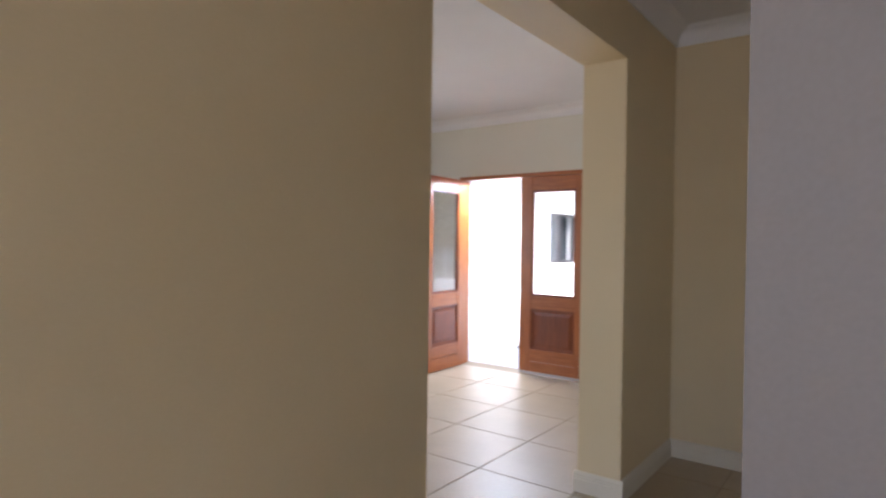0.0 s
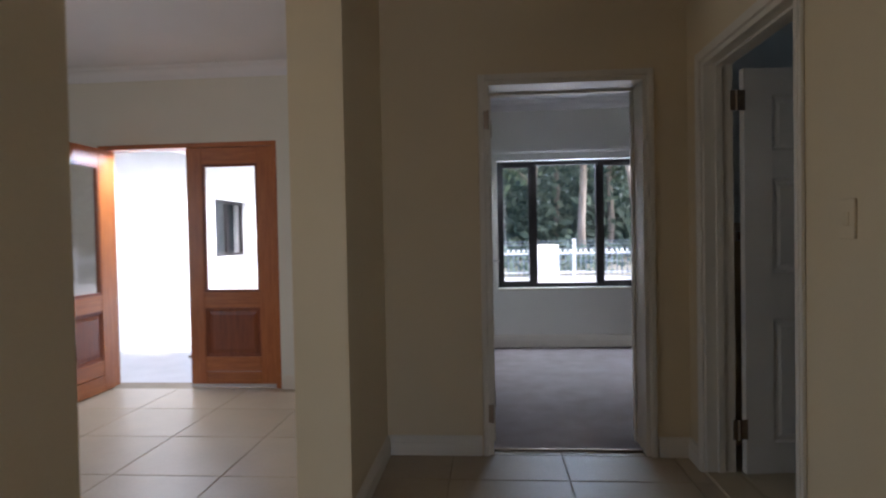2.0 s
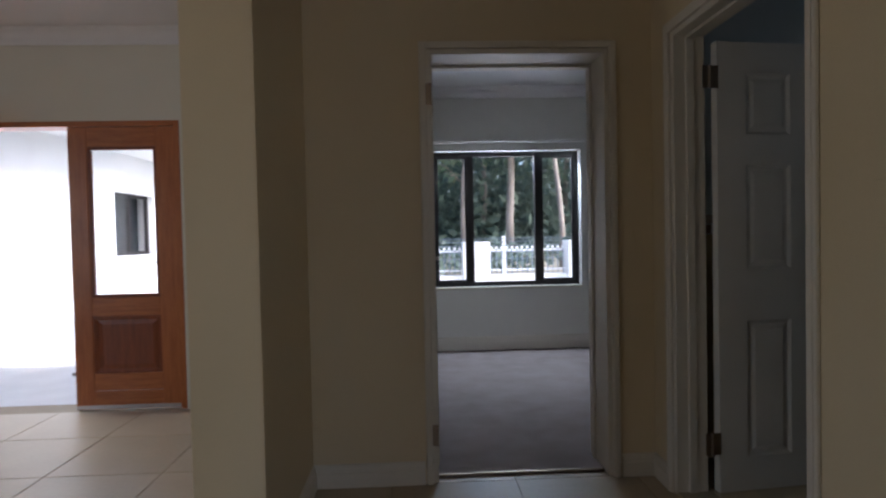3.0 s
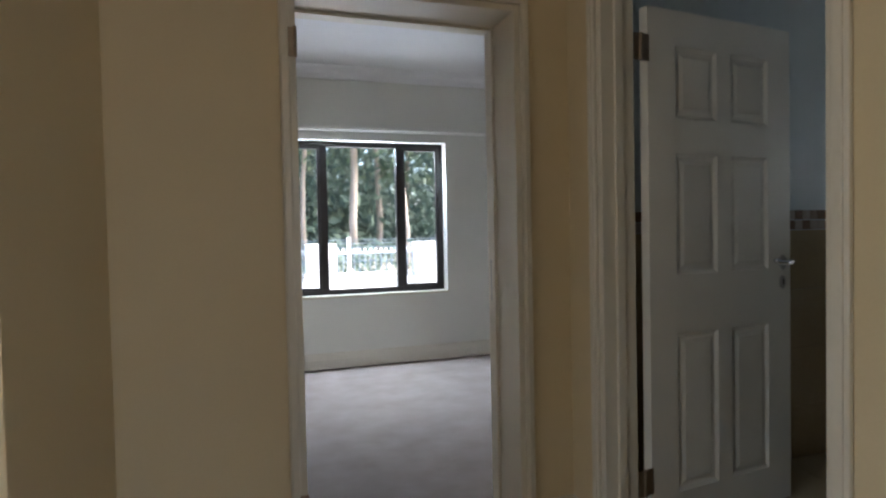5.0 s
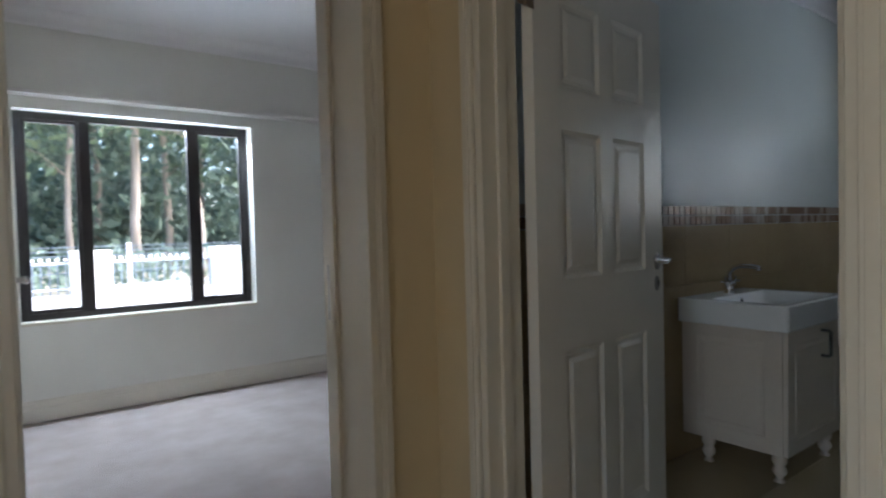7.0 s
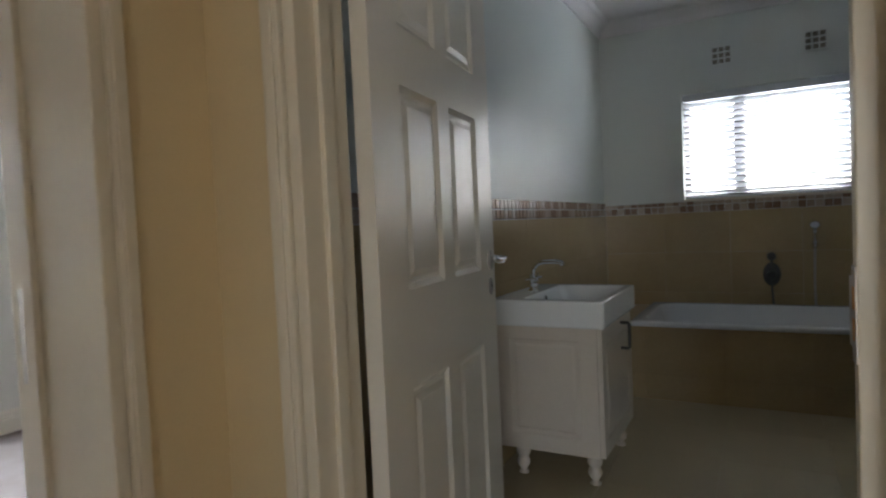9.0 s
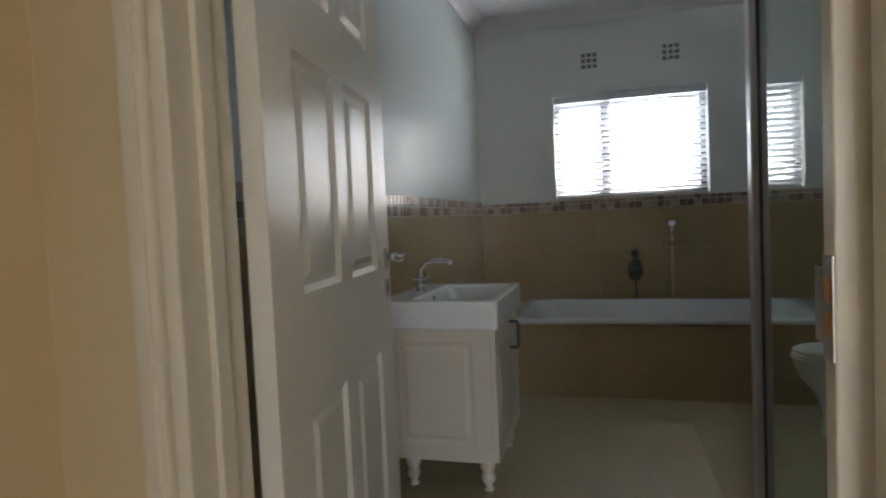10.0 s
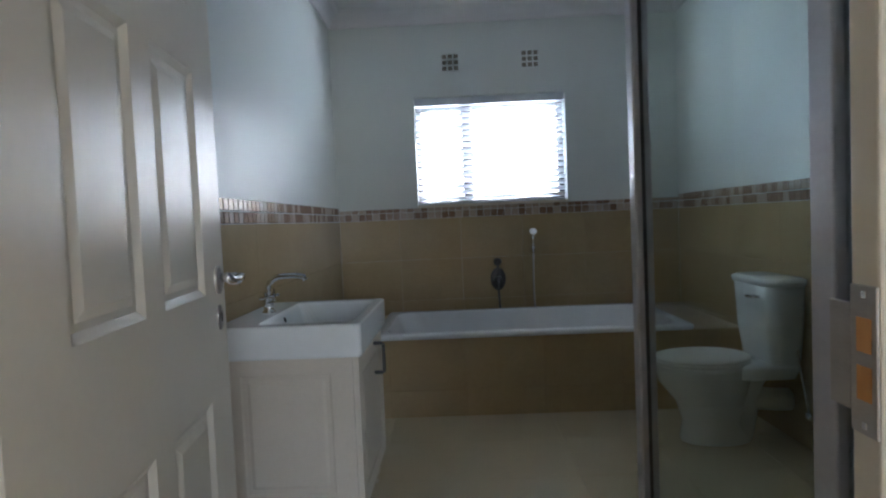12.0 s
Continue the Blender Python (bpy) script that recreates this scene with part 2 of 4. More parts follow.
SKIRT = [(0, 0), (0.018, 0), (0.018, 0.068), (0.014, 0.074), (0.016, 0.080), (0.012, 0.088), (0.013, 0.094), (0.006, 0.106), (0, 0.11)]
COVE = [(0, 0), (0.012, 0), (0.018, 0.012)] + [(0.09 - 0.07 * math.cos(radians(a)), 0.015 + 0.07 * math.sin(radians(a))) for a in range(10, 81, 14)] + [(0.088, 0.092), (0.1, 0.1), (0, 0.1)]
CH = 2.68


def skirting(a, b, inward):
    tall = 1.35 if a[1] > 4.3 and a[0] > 0.3 else 1.0
    tagged(part("baseboard", sweep([(o, z * tall) for o, z in SKIRT], (*a, 0), (*b, 0), inward), DOORW if a[1] > 4.3 and a[0] > 0.3 else TRIM), "white moulded skirting board along the wall", "baseboard", kind="structure")


def cornice(a, b, inward):
    tagged(part("trim", sweep(COVE, (*a, CH - 0.101), (*b, CH - 0.101), inward), CEIL), "white coved plaster cornice below the ceiling", "cornice", kind="structure")


def structure(name, bm, mat, label, category):
    return tagged(part(name, bm, mat), label, category, kind="structure")


def panel_sheet(bm, w, h, y0, y1, panels, rings):
    """A leaf w x h between y0 (front) and y1 (back), with sunk or raised panels on both faces. panels: (x0, z0, x1, z1); rings: (inset, sunk)."""
    xs = sorted({0, w} | {p[0] for p in panels} | {p[2] for p in panels})
    zs = sorted({0, h} | {p[1] for p in panels} | {p[3] for p in panels})
    for y, s in ((y0, 1), (y1, -1)):
        for xa, xb in zip(xs, xs[1:]):
            for za, zb in zip(zs, zs[1:]):
                if any(p[0] <= xa and xb <= p[2] and p[1] <= za and zb <= p[3] for p in panels):
                    continue
                bm.faces.new([bm.verts.new(c) for c in ((xa, y, za), (xb, y, za), (xb, y, zb), (xa, y, zb))])
        for p in panels:
            last = None
            for inset, sunk in [(0, 0)] + rings:
                r = [bm.verts.new((x, y + s * sunk, z)) for x, z in ((p[0] + inset, p[1] + inset), (p[2] - inset, p[1] + inset), (p[2] - inset, p[3] - inset), (p[0] + inset, p[3] - inset))]
                if last:
                    for i in range(4):
                        bm.faces.new((last[i], last[(i + 1) % 4], r[(i + 1) % 4], r[i]))
                last = r
            bm.faces.new(last)
    for c in (((0, y0, 0), (0, y1, 0), (0, y1, h), (0, y0, h)), ((w, y0, 0), (w, y1, 0), (w, y1, h), (w, y0, h)),
              ((0, y0, 0), (w, y0, 0), (w, y1, 0), (0, y1, 0)), ((0, y0, h), (w, y0, h), (w, y1, h), (0, y1, h))):
        bm.faces.new([bm.verts.new(v) for v in c])
    bmesh.ops.remove_doubles(bm, verts=bm.verts, dist=0.0002)
    return bm


# ---- walls ----
def wall(name, boxes, mat, label):
    bm = bmesh.new()
    for lo, hi in boxes:
        add_box(bm, lo, hi)
    return structure(name, bm, mat, label, "wall")


HX0, EX, HX1 = -0.135, -0.37, 1.54      # hall side faces
EY = 4.22                   # hall end face
BDX0, BDX1, DH = 0.432, 1.338, 2.10   # bedroom doorway in the wall, before its lining
wall("wall_hall_end", [((EX, EY, 0), (BDX0, 4.52, CH)), ((BDX1, EY, 0), (1.73, 4.52, CH)), ((BDX0, EY, DH), (BDX1, 4.52, CH))], CREAM, "cream painted hall wall round the bedroom doorway")
BTY0, BTY1 = 3.067, 4.022
wall("wall_hall_bathroom", [((HX1, 1.1, 0), (1.683, BTY0, CH)), ((HX1, BTY1, 0), (1.683, EY, CH)), ((HX1, BTY0, DH), (1.683, BTY1, CH))], CREAM, "cream painted hall wall round the bathroom doorway")
OY0, OY1, OZ = 1.735, 3.35, 2.29
wall("wall_hall_entrance", [((EX, -2.4, 0), (HX0, OY0, CH)), ((EX, OY1, 0), (HX0, EY, CH)), ((EX, OY0, OZ), (HX0, OY1, CH))], CREAM, "cream painted wall with a wide opening to the entrance hall")
wall("wall_nib", [((0.835, 0.98, 0), (3.4, 1.1, CH))], MAUVE, "wall end beside the passage, grey-mauve with shade in its colour")
# The opening is cut only to let the added rear light in
wall("wall_rear", [((EX, -2.6, 0), (0.1, -2.4, CH)), ((1.8, -2.6, 0), (3.6, -2.4, CH)), ((0.1, -2.6, 0), (1.8, -2.4, 0.7)), ((0.1, -2.6, 2.3), (1.8, -2.4, CH))], PALE, "pale painted rear wall with an opening added for fill light")
wall("wall_rear_side", [((3.4, -2.4, 0), (3.6, 0.98, CH))], PALE, "pale painted plain side wall")
FX0, FX1 = -2.815, -1.275
wall("wall_front", [((-4.4, 5.65, 0), (FX0, 5.87, CH)), ((FX1, 5.65, 0), (-0.25, 5.87, CH)), ((FX0, 5.65, 2.05), (FX1, 5.87, CH))], PALE, "pale painted entrance wall round the double front door")
# This window opening is unseen, added for the entrance lamp
wall("wall_entrance_left", [((-4.6, -2.6, 0), (-4.4, 0.2, CH)), ((-4.6, 2.4, 0), (-4.4, 5.87, CH)), ((-4.6, 0.2, 0), (-4.4, 2.4, 0.35)), ((-4.6, 0.2, 2.35), (-4.4, 2.4, CH))], PALE, "pale painted entrance wall with an assumed window opening")
wall("wall_entrance_rear", [((-4.4, -2.6, 0), (EX, -2.4, CH))], PALE, "pale painted plain entrance wall at the rear")
WX0, WX1, WZ0, WZ1, WY = 0.553, 2.085, 0.655, 2.045, 7.378
wall("wall_bedroom_window", [((-0.34, WY, -0.5), (WX0, 7.62, CH)), ((WX1, WY, -0.5), (4.4, 7.62, CH)), ((WX0, WY, -0.5), (WX1, 7.62, WZ0)), ((WX0, WY, WZ1), (WX1, 7.62, CH))], BEDPAINT, "pale painted bedroom wall round the dark-framed window")
wall("wall_bedroom_left", [((EX, 4.52, 0), (-0.12, WY, CH))], BEDPAINT, "pale painted bedroom wall behind the wardrobe")
wall("wall_bedroom_right", [((4.2, 4.54, 0), (4.4, WY, CH))], BEDPAINT, "pale painted plain bedroom wall")
wall("wall_bedroom_bathroom", [((1.683, 4.48, 0), (5.7, 4.54, CH))], BEDPAINT, "pale painted wall between bedroom and bathroom")
BX, BY0, BY1 = 5.475, 1.88, 4.375
TZ, MZ = 1.178, 1.28
BWY0, BWY1, BWZ0, BWZ1 = 2.685, 3.78, 1.27, 2.055
wall("wall_bathroom_left", [((1.683, BY1, 0), (5.7, 4.48, CH))], BATHPAINT, "pale painted bathroom wall above beige tiles")
wall("wall_bathroom_window", [((BX, BY0, 0), (5.7, BWY0, CH)), ((BX, BWY1, 0), (5.7, BY1, CH)), ((BX, BWY0, 0), (5.7, BWY1, BWZ0)), ((BX, BWY0, BWZ1), (5.7, BWY1, CH))], BATHPAINT, "pale painted bathroom wall round the window with blind")
wall("wall_bathroom_right", [((1.683, 1.6, 0), (5.7, BY0, CH))], BATHPAINT, "pale painted bathroom wall behind the toilet")
wall("wall_bathroom_entry", [((1.6835, BY0, 0), (1.6875, BTY0, CH)), ((1.6835, BTY1, 0), (1.6875, BY1, CH)), ((1.6835, BTY0, DH), (1.6875, BTY1, CH))], BATHPAINT, "pale painted bathroom face of the doorway wall")

# ---- ceilings and roof ----
structure("ceiling_hall", box((HX0, -2.4, CH), (3.6, EY, CH + 0.12)), CEIL, "white painted hall ceiling", "ceiling")
structure("ceiling_entrance", box((-4.4, -2.4, CH), (EX, 5.65, CH + 0.12)), CEIL, "white painted entrance ceiling", "ceiling")
structure("ceiling_bedroom", box((-0.12, 4.52, CH), (4.2, WY, CH + 0.12)), CEIL, "white painted bedroom ceiling", "ceiling")
structure("ceiling_bathroom", box((1.6875, BY0, CH), (BX, BY1, CH + 0.12)), CEIL, "white painted bathroom ceiling", "ceiling")
structure("roof", add_box(box((-4.8, -2.8, CH + 0.14), (6.0, 6.05, CH + 0.3)), (-0.6, 6.05, CH + 0.14), (6.0, 8.0, CH + 0.3)), ROOFM, "grey roof slab over the rooms", "roof")

for a, b, n in (((HX0, EY), (HX1, EY), (0, -1)), ((HX1, 1.1), (HX1, EY), (-1, 0)), ((HX0, -2.4), (HX0, EY), (1, 0)), ((0.835, 1.1), (HX1, 1.1), (0, 1)),
                ((-4.4, 5.65), (EX, 5.65), (0, -1)), ((EX, -2.4), (EX, 5.65), (-1, 0)),
                ((-0.12, WY), (4.2, WY), (0, -1)), ((-0.12, 4.52), (4.2, 4.52), (0, 1)),
                ((BX, BY0), (BX, BY1), (-1, 0)), ((1.6875, BY1), (BX, BY1), (0, -1)), ((1.6875, BY0), (BX, BY0), (0, 1))):
    cornice(a, b, n)
for a, b, n in (((HX0, EY), (BDX0 - 0.03, EY), (0, -1)), ((BDX1 + 0.03, EY), (HX1, EY), (0, -1)), ((HX1, 1.1), (HX1, BTY0 - 0.03), (-1, 0)), ((HX1, BTY1 + 0.03), (HX1, EY), (-1, 0)),
                ((HX0, OY1), (HX0, EY), (1, 0)), ((HX0, -2.4), (HX0, OY0), (1, 0)), ((EX - 0.018, OY1), (HX0 + 0.018, OY1), (0, -1)), ((EX - 0.018, OY0), (HX0 + 0.018, OY0), (0, 1)),
                ((0.835, 1.1), (HX1, 1.1), (0, 1)), ((FX1 + 0.02, 5.65), (EX, 5.65), (0, -1)), ((-4.4, 5.65), (FX0 - 0.02, 5.65), (0, -1)), ((EX, OY1), (EX, 5.65), (-1, 0)),
                ((0.46, WY), (4.2, WY), (0, -1)), ((1.43, 4.54), (4.2, 4.54), (0, 1))):
    skirting(a, b, n)


# ---- door linings and architraves ----
def door_frame(name, label, x0, x1, depth, top, stop, faces=2, w=0.045):
    """In its own space: opening from x0 to x1 along x, the hall face at y = 0, the wall going to y = depth."""
    f = tagged(new(name), label, "door frame", kind="structure")
    t = 0.035
    part("jamb", box((x0, 0.0, 0), (x0 + t, depth, top), 0.003), TRIM, f)
    part("jamb", box((x1 - t, 0.0, 0), (x1, depth, top), 0.003), TRIM, f)
    part("head", box((x0 + t, 0.0, top - t), (x1 - t, depth, top), 0.003), TRIM, f)
    part("door_stop", box((x0 + t, stop, 0), (x0 + t + 0.012, stop + 0.035, top - t), 0.002), TRIM, f)
    part("door_stop", box((x1 - t - 0.012, stop, 0), (x1 - t, stop + 0.035, top - t), 0.002), TRIM, f)
    part("door_stop", box((x0 + t + 0.012, stop, top - t - 0.012), (x1 - t - 0.012, stop + 0.035, top - t), 0.002), TRIM, f)
    for y0, y1 in ((-0.017, -0.001), (depth + 0.001, depth + 0.017))[:faces]:
        s = -1 if y0 < 0 else 1
        for xa, xb in ((x0 + 0.012 - w, x0 + 0.012), (x1 - 0.012, x1 - 0.012 + w)):
            bm = box((xa, y0, 0), (xb, y1, top - 0.012 + w), 0.004)
            m = (xa + xb) / 2
            add_box(bm, (m - 0.010, min(y0, y0 + s * 0.005), 0), (m + 0.012, max(y1, y1 + s * 0.005), top - 0.012 + w - 0.02), 0.002)
            part("architrave", bm, TRIM, f)
        part("architrave", box((x0 + 0.012, y0, top - 0.012), (x1 - 0.012, y1, top - 0.012 + w), 0.004), TRIM, f)
    return f


f = door_frame("door_frame_1", "white moulded frame round the bedroom doorway", BDX0, BDX1, 0.30, DH, 0.20, 2, 0.034)
f.matrix_basis = pose(0, EY, 0)
part("strike_plate", box((BDX1 - 0.0375, 0.245, 0.9), (BDX1 - 0.0345, 0.272, 1.08), 0.001), STEEL, f, "steel strike plate")
for z in (0.24, 1.87):
    hp = part("hinge_plate", box((BDX0 + 0.008, -0.0245, z - 0.05), (BDX0 + 0.031, -0.0175, z + 0.05), 0.001), BRONZE, f, "bronze hinge plate")
    part("hinge_pin", lathe([(0.006, -0.052), (0.006, 0.052)], 10, (BDX0 + 0.031, -0.024, z)), BRONZE, hp)
f = door_frame("door_frame_2", "white moulded frame round the bathroom doorway", BTY0, BTY1, 0.145, DH, 0.055, 1)
f.matrix_basis = Matrix(((0, 1, 0, HX1), (1, 0, 0, 0), (0, 0, 1, 0), (0, 0, 0, 1)))
J = 3.147
part("lock_rebate", box((BTY0 + 0.0355, 0.108, 0), (J, 0.1445, DH - 0.036), 0.003), TRIM, f)
part("strike_plate", box((J - 0.001, 0.110, 0.955), (J + 0.002, 0.143, 1.085), 0.001), STEEL, f, "steel strike plate with two cut-outs")
part("strike_lip", box((J - 0.001, 0.143, 0.972), (J + 0.002, 0.172, 1.068), 0.001), STEEL, f)
for z in (0.985, 1.027):
    part("latch_hole", box((J + 0.001, 0.116, z), (J + 0.0028, 0.134, z + 0.030)), RAWWOOD, f, "cut-out with raw wood behind")
for z in (0.963, 1.077):
    part("screw", box((J + 0.0018, 0.122, z - 0.003), (J + 0.003, 0.128, z + 0.003), 0.0005), CHROME, f)

# ---- inner doors ----
RINGS = [(0.006, 0.004), (0.014, 0.009), (0.026, 0.009), (0.042, 0.003)]


def six_panel_door(name, label, w, h, at, rz, hand_x):
    """Leaf hinged at its own origin, running along +x; its face towards -y."""
    d = tagged(new(name), label, "door", kind="structure")
    c0, c1, c2, c3 = 0.14, w / 2 - 0.04, w / 2 + 0.04, w - 0.14
    panels = [(a, z0, b, z1) for a, b in ((c0, c1), (c2, c3)) for z0, z1 in ((0.155, 0.775), (1.005, 1.475), (1.61, 1.885))]
    part("leaf", panel_sheet(bmesh.new(), w, h, 0, 0.04, panels, RINGS), DOORW, d)
    for s, y in ((-1, 0.0), (1, 0.04)):
        rose = part("lock_plate", lathe([(0.026, 0), (0.026, 0.006), (0.02, 0.009)], 20), STEEL, d)
        rose.matrix_basis = pose(hand_x, y, 1.03, 90 if s < 0 else -90, 0, 0)
        rose.scale = (0.8, 1.25, 1)
        pts = [(hand_x, y, 1.035), (hand_x, y + s * 0.03, 1.035), (hand_x, y + s * 0.048, 1.035), (hand_x - 0.012, y + s * 0.056, 1.036), (hand_x - 0.05, y + s * 0.058, 1.032), (hand_x - 0.09, y + s * 0.056, 1.036), (hand_x - 0.115, y + s * 0.053, 1.045)]
        part("door_handle", tube(pts, 0.010, 12), CHROME, d, "chrome lever handle", True)
        key = part("keyhole_plate", lathe([(0.022, 0), (0.022, 0.004), (0.018, 0.006)], 20), STEEL, d)
        key.matrix_basis = pose(hand_x, y, 0.945, 90 if s < 0 else -90, 0, 0)
        key.scale = (0.8, 1.3, 1)
        part("keyhole", box((hand_x - 0.003, y + s * 0.006 - 0.001, 0.935), (hand_x + 0.003, y + s * 0.006 + 0.001, 0.957)), BLACK, d)
    for z in (0.226, 1.862):
        hg = part("hinge", lathe([(0.008, -0.05), (0.008, 0.05)], 12, (-0.036, -0.004, z)), BRONZE, d, "bronze butt hinge")
        bm = box((-0.07, -0.0035, z - 0.05), (-0.036, -0.001, z + 0.05), 0.001)
        add_box(bm, (-0.036, -0.003, z - 0.05), (0.006, -0.0005, z + 0.05), 0.001)
        part("hinge_leaf", bm, BRONZE, hg)
    d.matrix_basis = pose(*at, 0, 0, rz)
    return d


six_panel_door("door_bathroom", "white six-panel bathroom door standing open with a chrome handle", 0.806, 2.02, (1.724, 3.957, 0.014), 6.6, 0.753)
six_panel_door("door_bedroom", "white six-panel bedroom door opened right back", 0.8, 2.02, (0.472, 4.545, 0.012), 90.6, 0.74)


# ---- double front door ----
def front_leaf(name, label, w, h, at, rz):
    d = tagged(new(name), label, "door", kind="structure")
    st = 0.13
    for x in (0, w - st):
        part("stile", box((x, 0, 0), (x + st, 0.045, h), 0.004), WOOD, d)
    for z0, z1 in ((0, 0.13), (0.134, 0.255), (0.665, 0.795), (1.862, h)):
        part("rail", box((st, 0.001, z0), (w - st, 0.044, z1), 0.003), WOODR, d)
    part("panel", panel_sheet(bmesh.new(), w - 2 * st, 0.41, 0.008, 0.037, [(0.012, 0.012, w - 2 * st - 0.012, 0.398)], [(0.018, 0.008), (0.05, 0.002), (0.06, 0.002)]), WOODP, d, "dark raised hardwood panel").location = (st, 0, 0.255)
    for a, b in (((st, 0.004, 0.795), (w - st, 0.041, 0.818)), ((st, 0.004, 1.84), (w - st, 0.041, 1.862)), ((st, 0.004, 0.818), (st + 0.02, 0.041, 1.84)), ((w - st - 0.02, 0.004, 0.818), (w - st, 0.041, 1.84))):
        part("glazing_bead", box(a, b, 0.004), WOODP, d)
    g = part("pane", box((st + 0.02, 0.02, 0.818), (w - st - 0.02, 0.025, 1.84)), PANE, d)
    g.visible_shadow = False
    part("weather_bar", box((0.004, -0.004, 0.004), (w - 0.004, -0.001, 0.03), 0.001), STEEL, d)
    d.matrix_basis = pose(*at, 0, 0, rz)
    return d


front_leaf("door_front_right", "closed orange hardwood front door leaf with glass above a panel", 0.735, 2.0, (-2.052, 5.66, 0.01), 0)
front_leaf("door_front_left", "open orange hardwood front door leaf with glass above a panel", 0.735, 2.0, (-2.772, 5.652, 0.01), -88.5)
ff = tagged(new("door_frame_3"), "orange hardwood frame of the double front door", "door frame", kind="structure")
part("jamb", box((FX0, 5.645, 0), (FX0 + 0.04, 5.80, 2.05), 0.003), WOOD, ff)
part("jamb", box((FX1 - 0.04, 5.645, 0), (FX1, 5.80, 2.05), 0.003), WOOD, ff)
part("head", box((FX0 + 0.04, 5.645, 2.012), (FX1 - 0.04, 5.80, 2.05), 0.003), WOODR, ff)
part("bolt_catch", box((-2.085, 5.675, 0.25), (-2.053, 5.70, 0.275), 0.003), STEEL, ff)

# ---- bedroom window ----
wnd = tagged(new("window_1"), "dark bronze aluminium bedroom window in three lights", "window", kind="structure")
FY0, FY1 = 7.485, 7.545


def dark_bar(lo, hi, name="window_frame"):
    part(name, box(lo, hi, 0.003), DARKFRAME, wnd)


dark_bar((WX0, FY0, WZ0), (WX0 + 0.045, FY1, WZ1))
dark_bar((WX1 - 0.045, FY0, WZ0), (WX1, FY1, WZ1))
dark_bar((WX0 + 0.045, FY0, WZ0), (WX1 - 0.045, FY1, WZ0 + 0.045))
dark_bar((WX0 + 0.045, FY0, WZ1 - 0.045), (WX1 - 0.045, FY1, WZ1))
M1, M2 = 0.953, 1.66
for m in (M1, M2):
    dark_bar((m - 0.034, FY0 - 0.004, WZ0 + 0.045), (m + 0.034, FY1, WZ1 - 0.045), "mullion")
for a, b, sash in ((WX0 + 0.045, M1 - 0.034, True), (M1 + 0.034, M2 - 0.034, False), (M2 + 0.034, WX1 - 0.045, True)):
    if sash:
        z0, z1 = WZ0 + 0.045, WZ1 - 0.045
        sa = part("sash", box((a, FY0 + 0.008, z0), (a + 0.022, FY1 - 0.012, z1), 0.002), DARKFRAME, wnd)
        for lo, hi in (((b - 0.022, FY0 + 0.008, z0), (b, FY1 - 0.012, z1)), ((a + 0.022, FY0 + 0.008, z0), (b - 0.022, FY1 - 0.012, z0 + 0.022)), ((a + 0.022, FY0 + 0.008, z1 - 0.022), (b - 0.022, FY1 - 0.012, z1))):
            part("sash_bar", box(lo, hi, 0.002), DARKFRAME, sa)
    p = part("pane", box((a, FY0 + 0.02, WZ0 + 0.045), (b, FY0 + 0.025, WZ1 - 0.045)), PANE, wnd)
    p.visible_shadow = False
part("window_sill", box((WX0, WY - 0.012, WZ0 - 0.02), (WX1, FY0, WZ0 + 0.002), 0.004), TRIM, wnd, "white painted sill")
part("stay_handle", tube([(M2 + 0.04, FY0 - 0.005, 0.98), (M2 + 0.04, FY0 - 0.02, 0.98), (M2 + 0.045, FY0 - 0.025, 0.9), (M2 + 0.045, FY0 - 0.02, 0.82)], 0.006), DARKFRAME, wnd)

# curtain rail
cr = thing("curtain_rail", (0.55, WY, 2.13), "white double curtain rail fixed above the bedroom window", "curtain rail")
for y, z in ((-0.05, 0), (-0.085, 0.006)):
    part("rail", box((-0.05, y - 0.011, z - 0.013), (2.15, y + 0.011, z + 0.013), 0.003), PLASTIC, cr)
for x in (0.1, 0.75, 1.4, 2.05):
    part("bracket", box((x - 0.012, -0.1, 0.013), (x + 0.012, 0, 0.022), 0.002), PLASTIC, cr)

# ---- wardrobe ----
wr = thing("wardrobe", (-0.115, 5.46, 0.0), "white built-in wardrobe with long bow handles", "wardrobe")
part("carcass", box((0, 0, 0), (0.53, 1.9, 2.57), 0.002), VANW, wr)
for i in range(3):
    y0 = 0.004 + i * 0.632
    dr = part("door", panel_sheet(bmesh.new(), 0.626, 2.4, 0, 0.02, [(0.09, 0.09, 0.536, 2.31)], [(0.006, 0.004), (0.02, 0.006), (0.03, 0.003)]), DOORW, wr)
    dr.matrix_basis = pose(0.531, y0 + 0.626, 0.1) @ pose(0, 0, 0, 0, 0, -90) @ pose(0, -0.02, 0)
    hx = 0.58 if i != 1 else 0.05
    part("handle", tube([(hx, -0.001, 0.98), (hx, -0.028, 0.985), (hx, -0.03, 1.0), (hx, -0.03, 1.16), (hx, -0.028, 1.175), (hx, -0.001, 1.18)], 0.006), STEEL, dr, "steel bow handle")

# ---- hall fittings ----
sw = thing("light_switch", (HX1, 2.79, 1.26), "cream light switch plate on the cream wall", "light switch")
part("plate", box((-0.009, -0.037, -0.06), (0, 0.037, 0.06), 0.003), CREAM, sw)
part("rocker", box((-0.013, -0.012, -0.02), (-0.008, 0.012, 0.02), 0.002), CREAM, sw)
ts = structure("threshold_strip", box((BDX0 + 0.035, EY + 0.06, 0.0), (BDX1 - 0.035, EY + 0.085, 0.013), 0.004), BRONZE, "dark metal strip between carpet and tiles", "threshold")

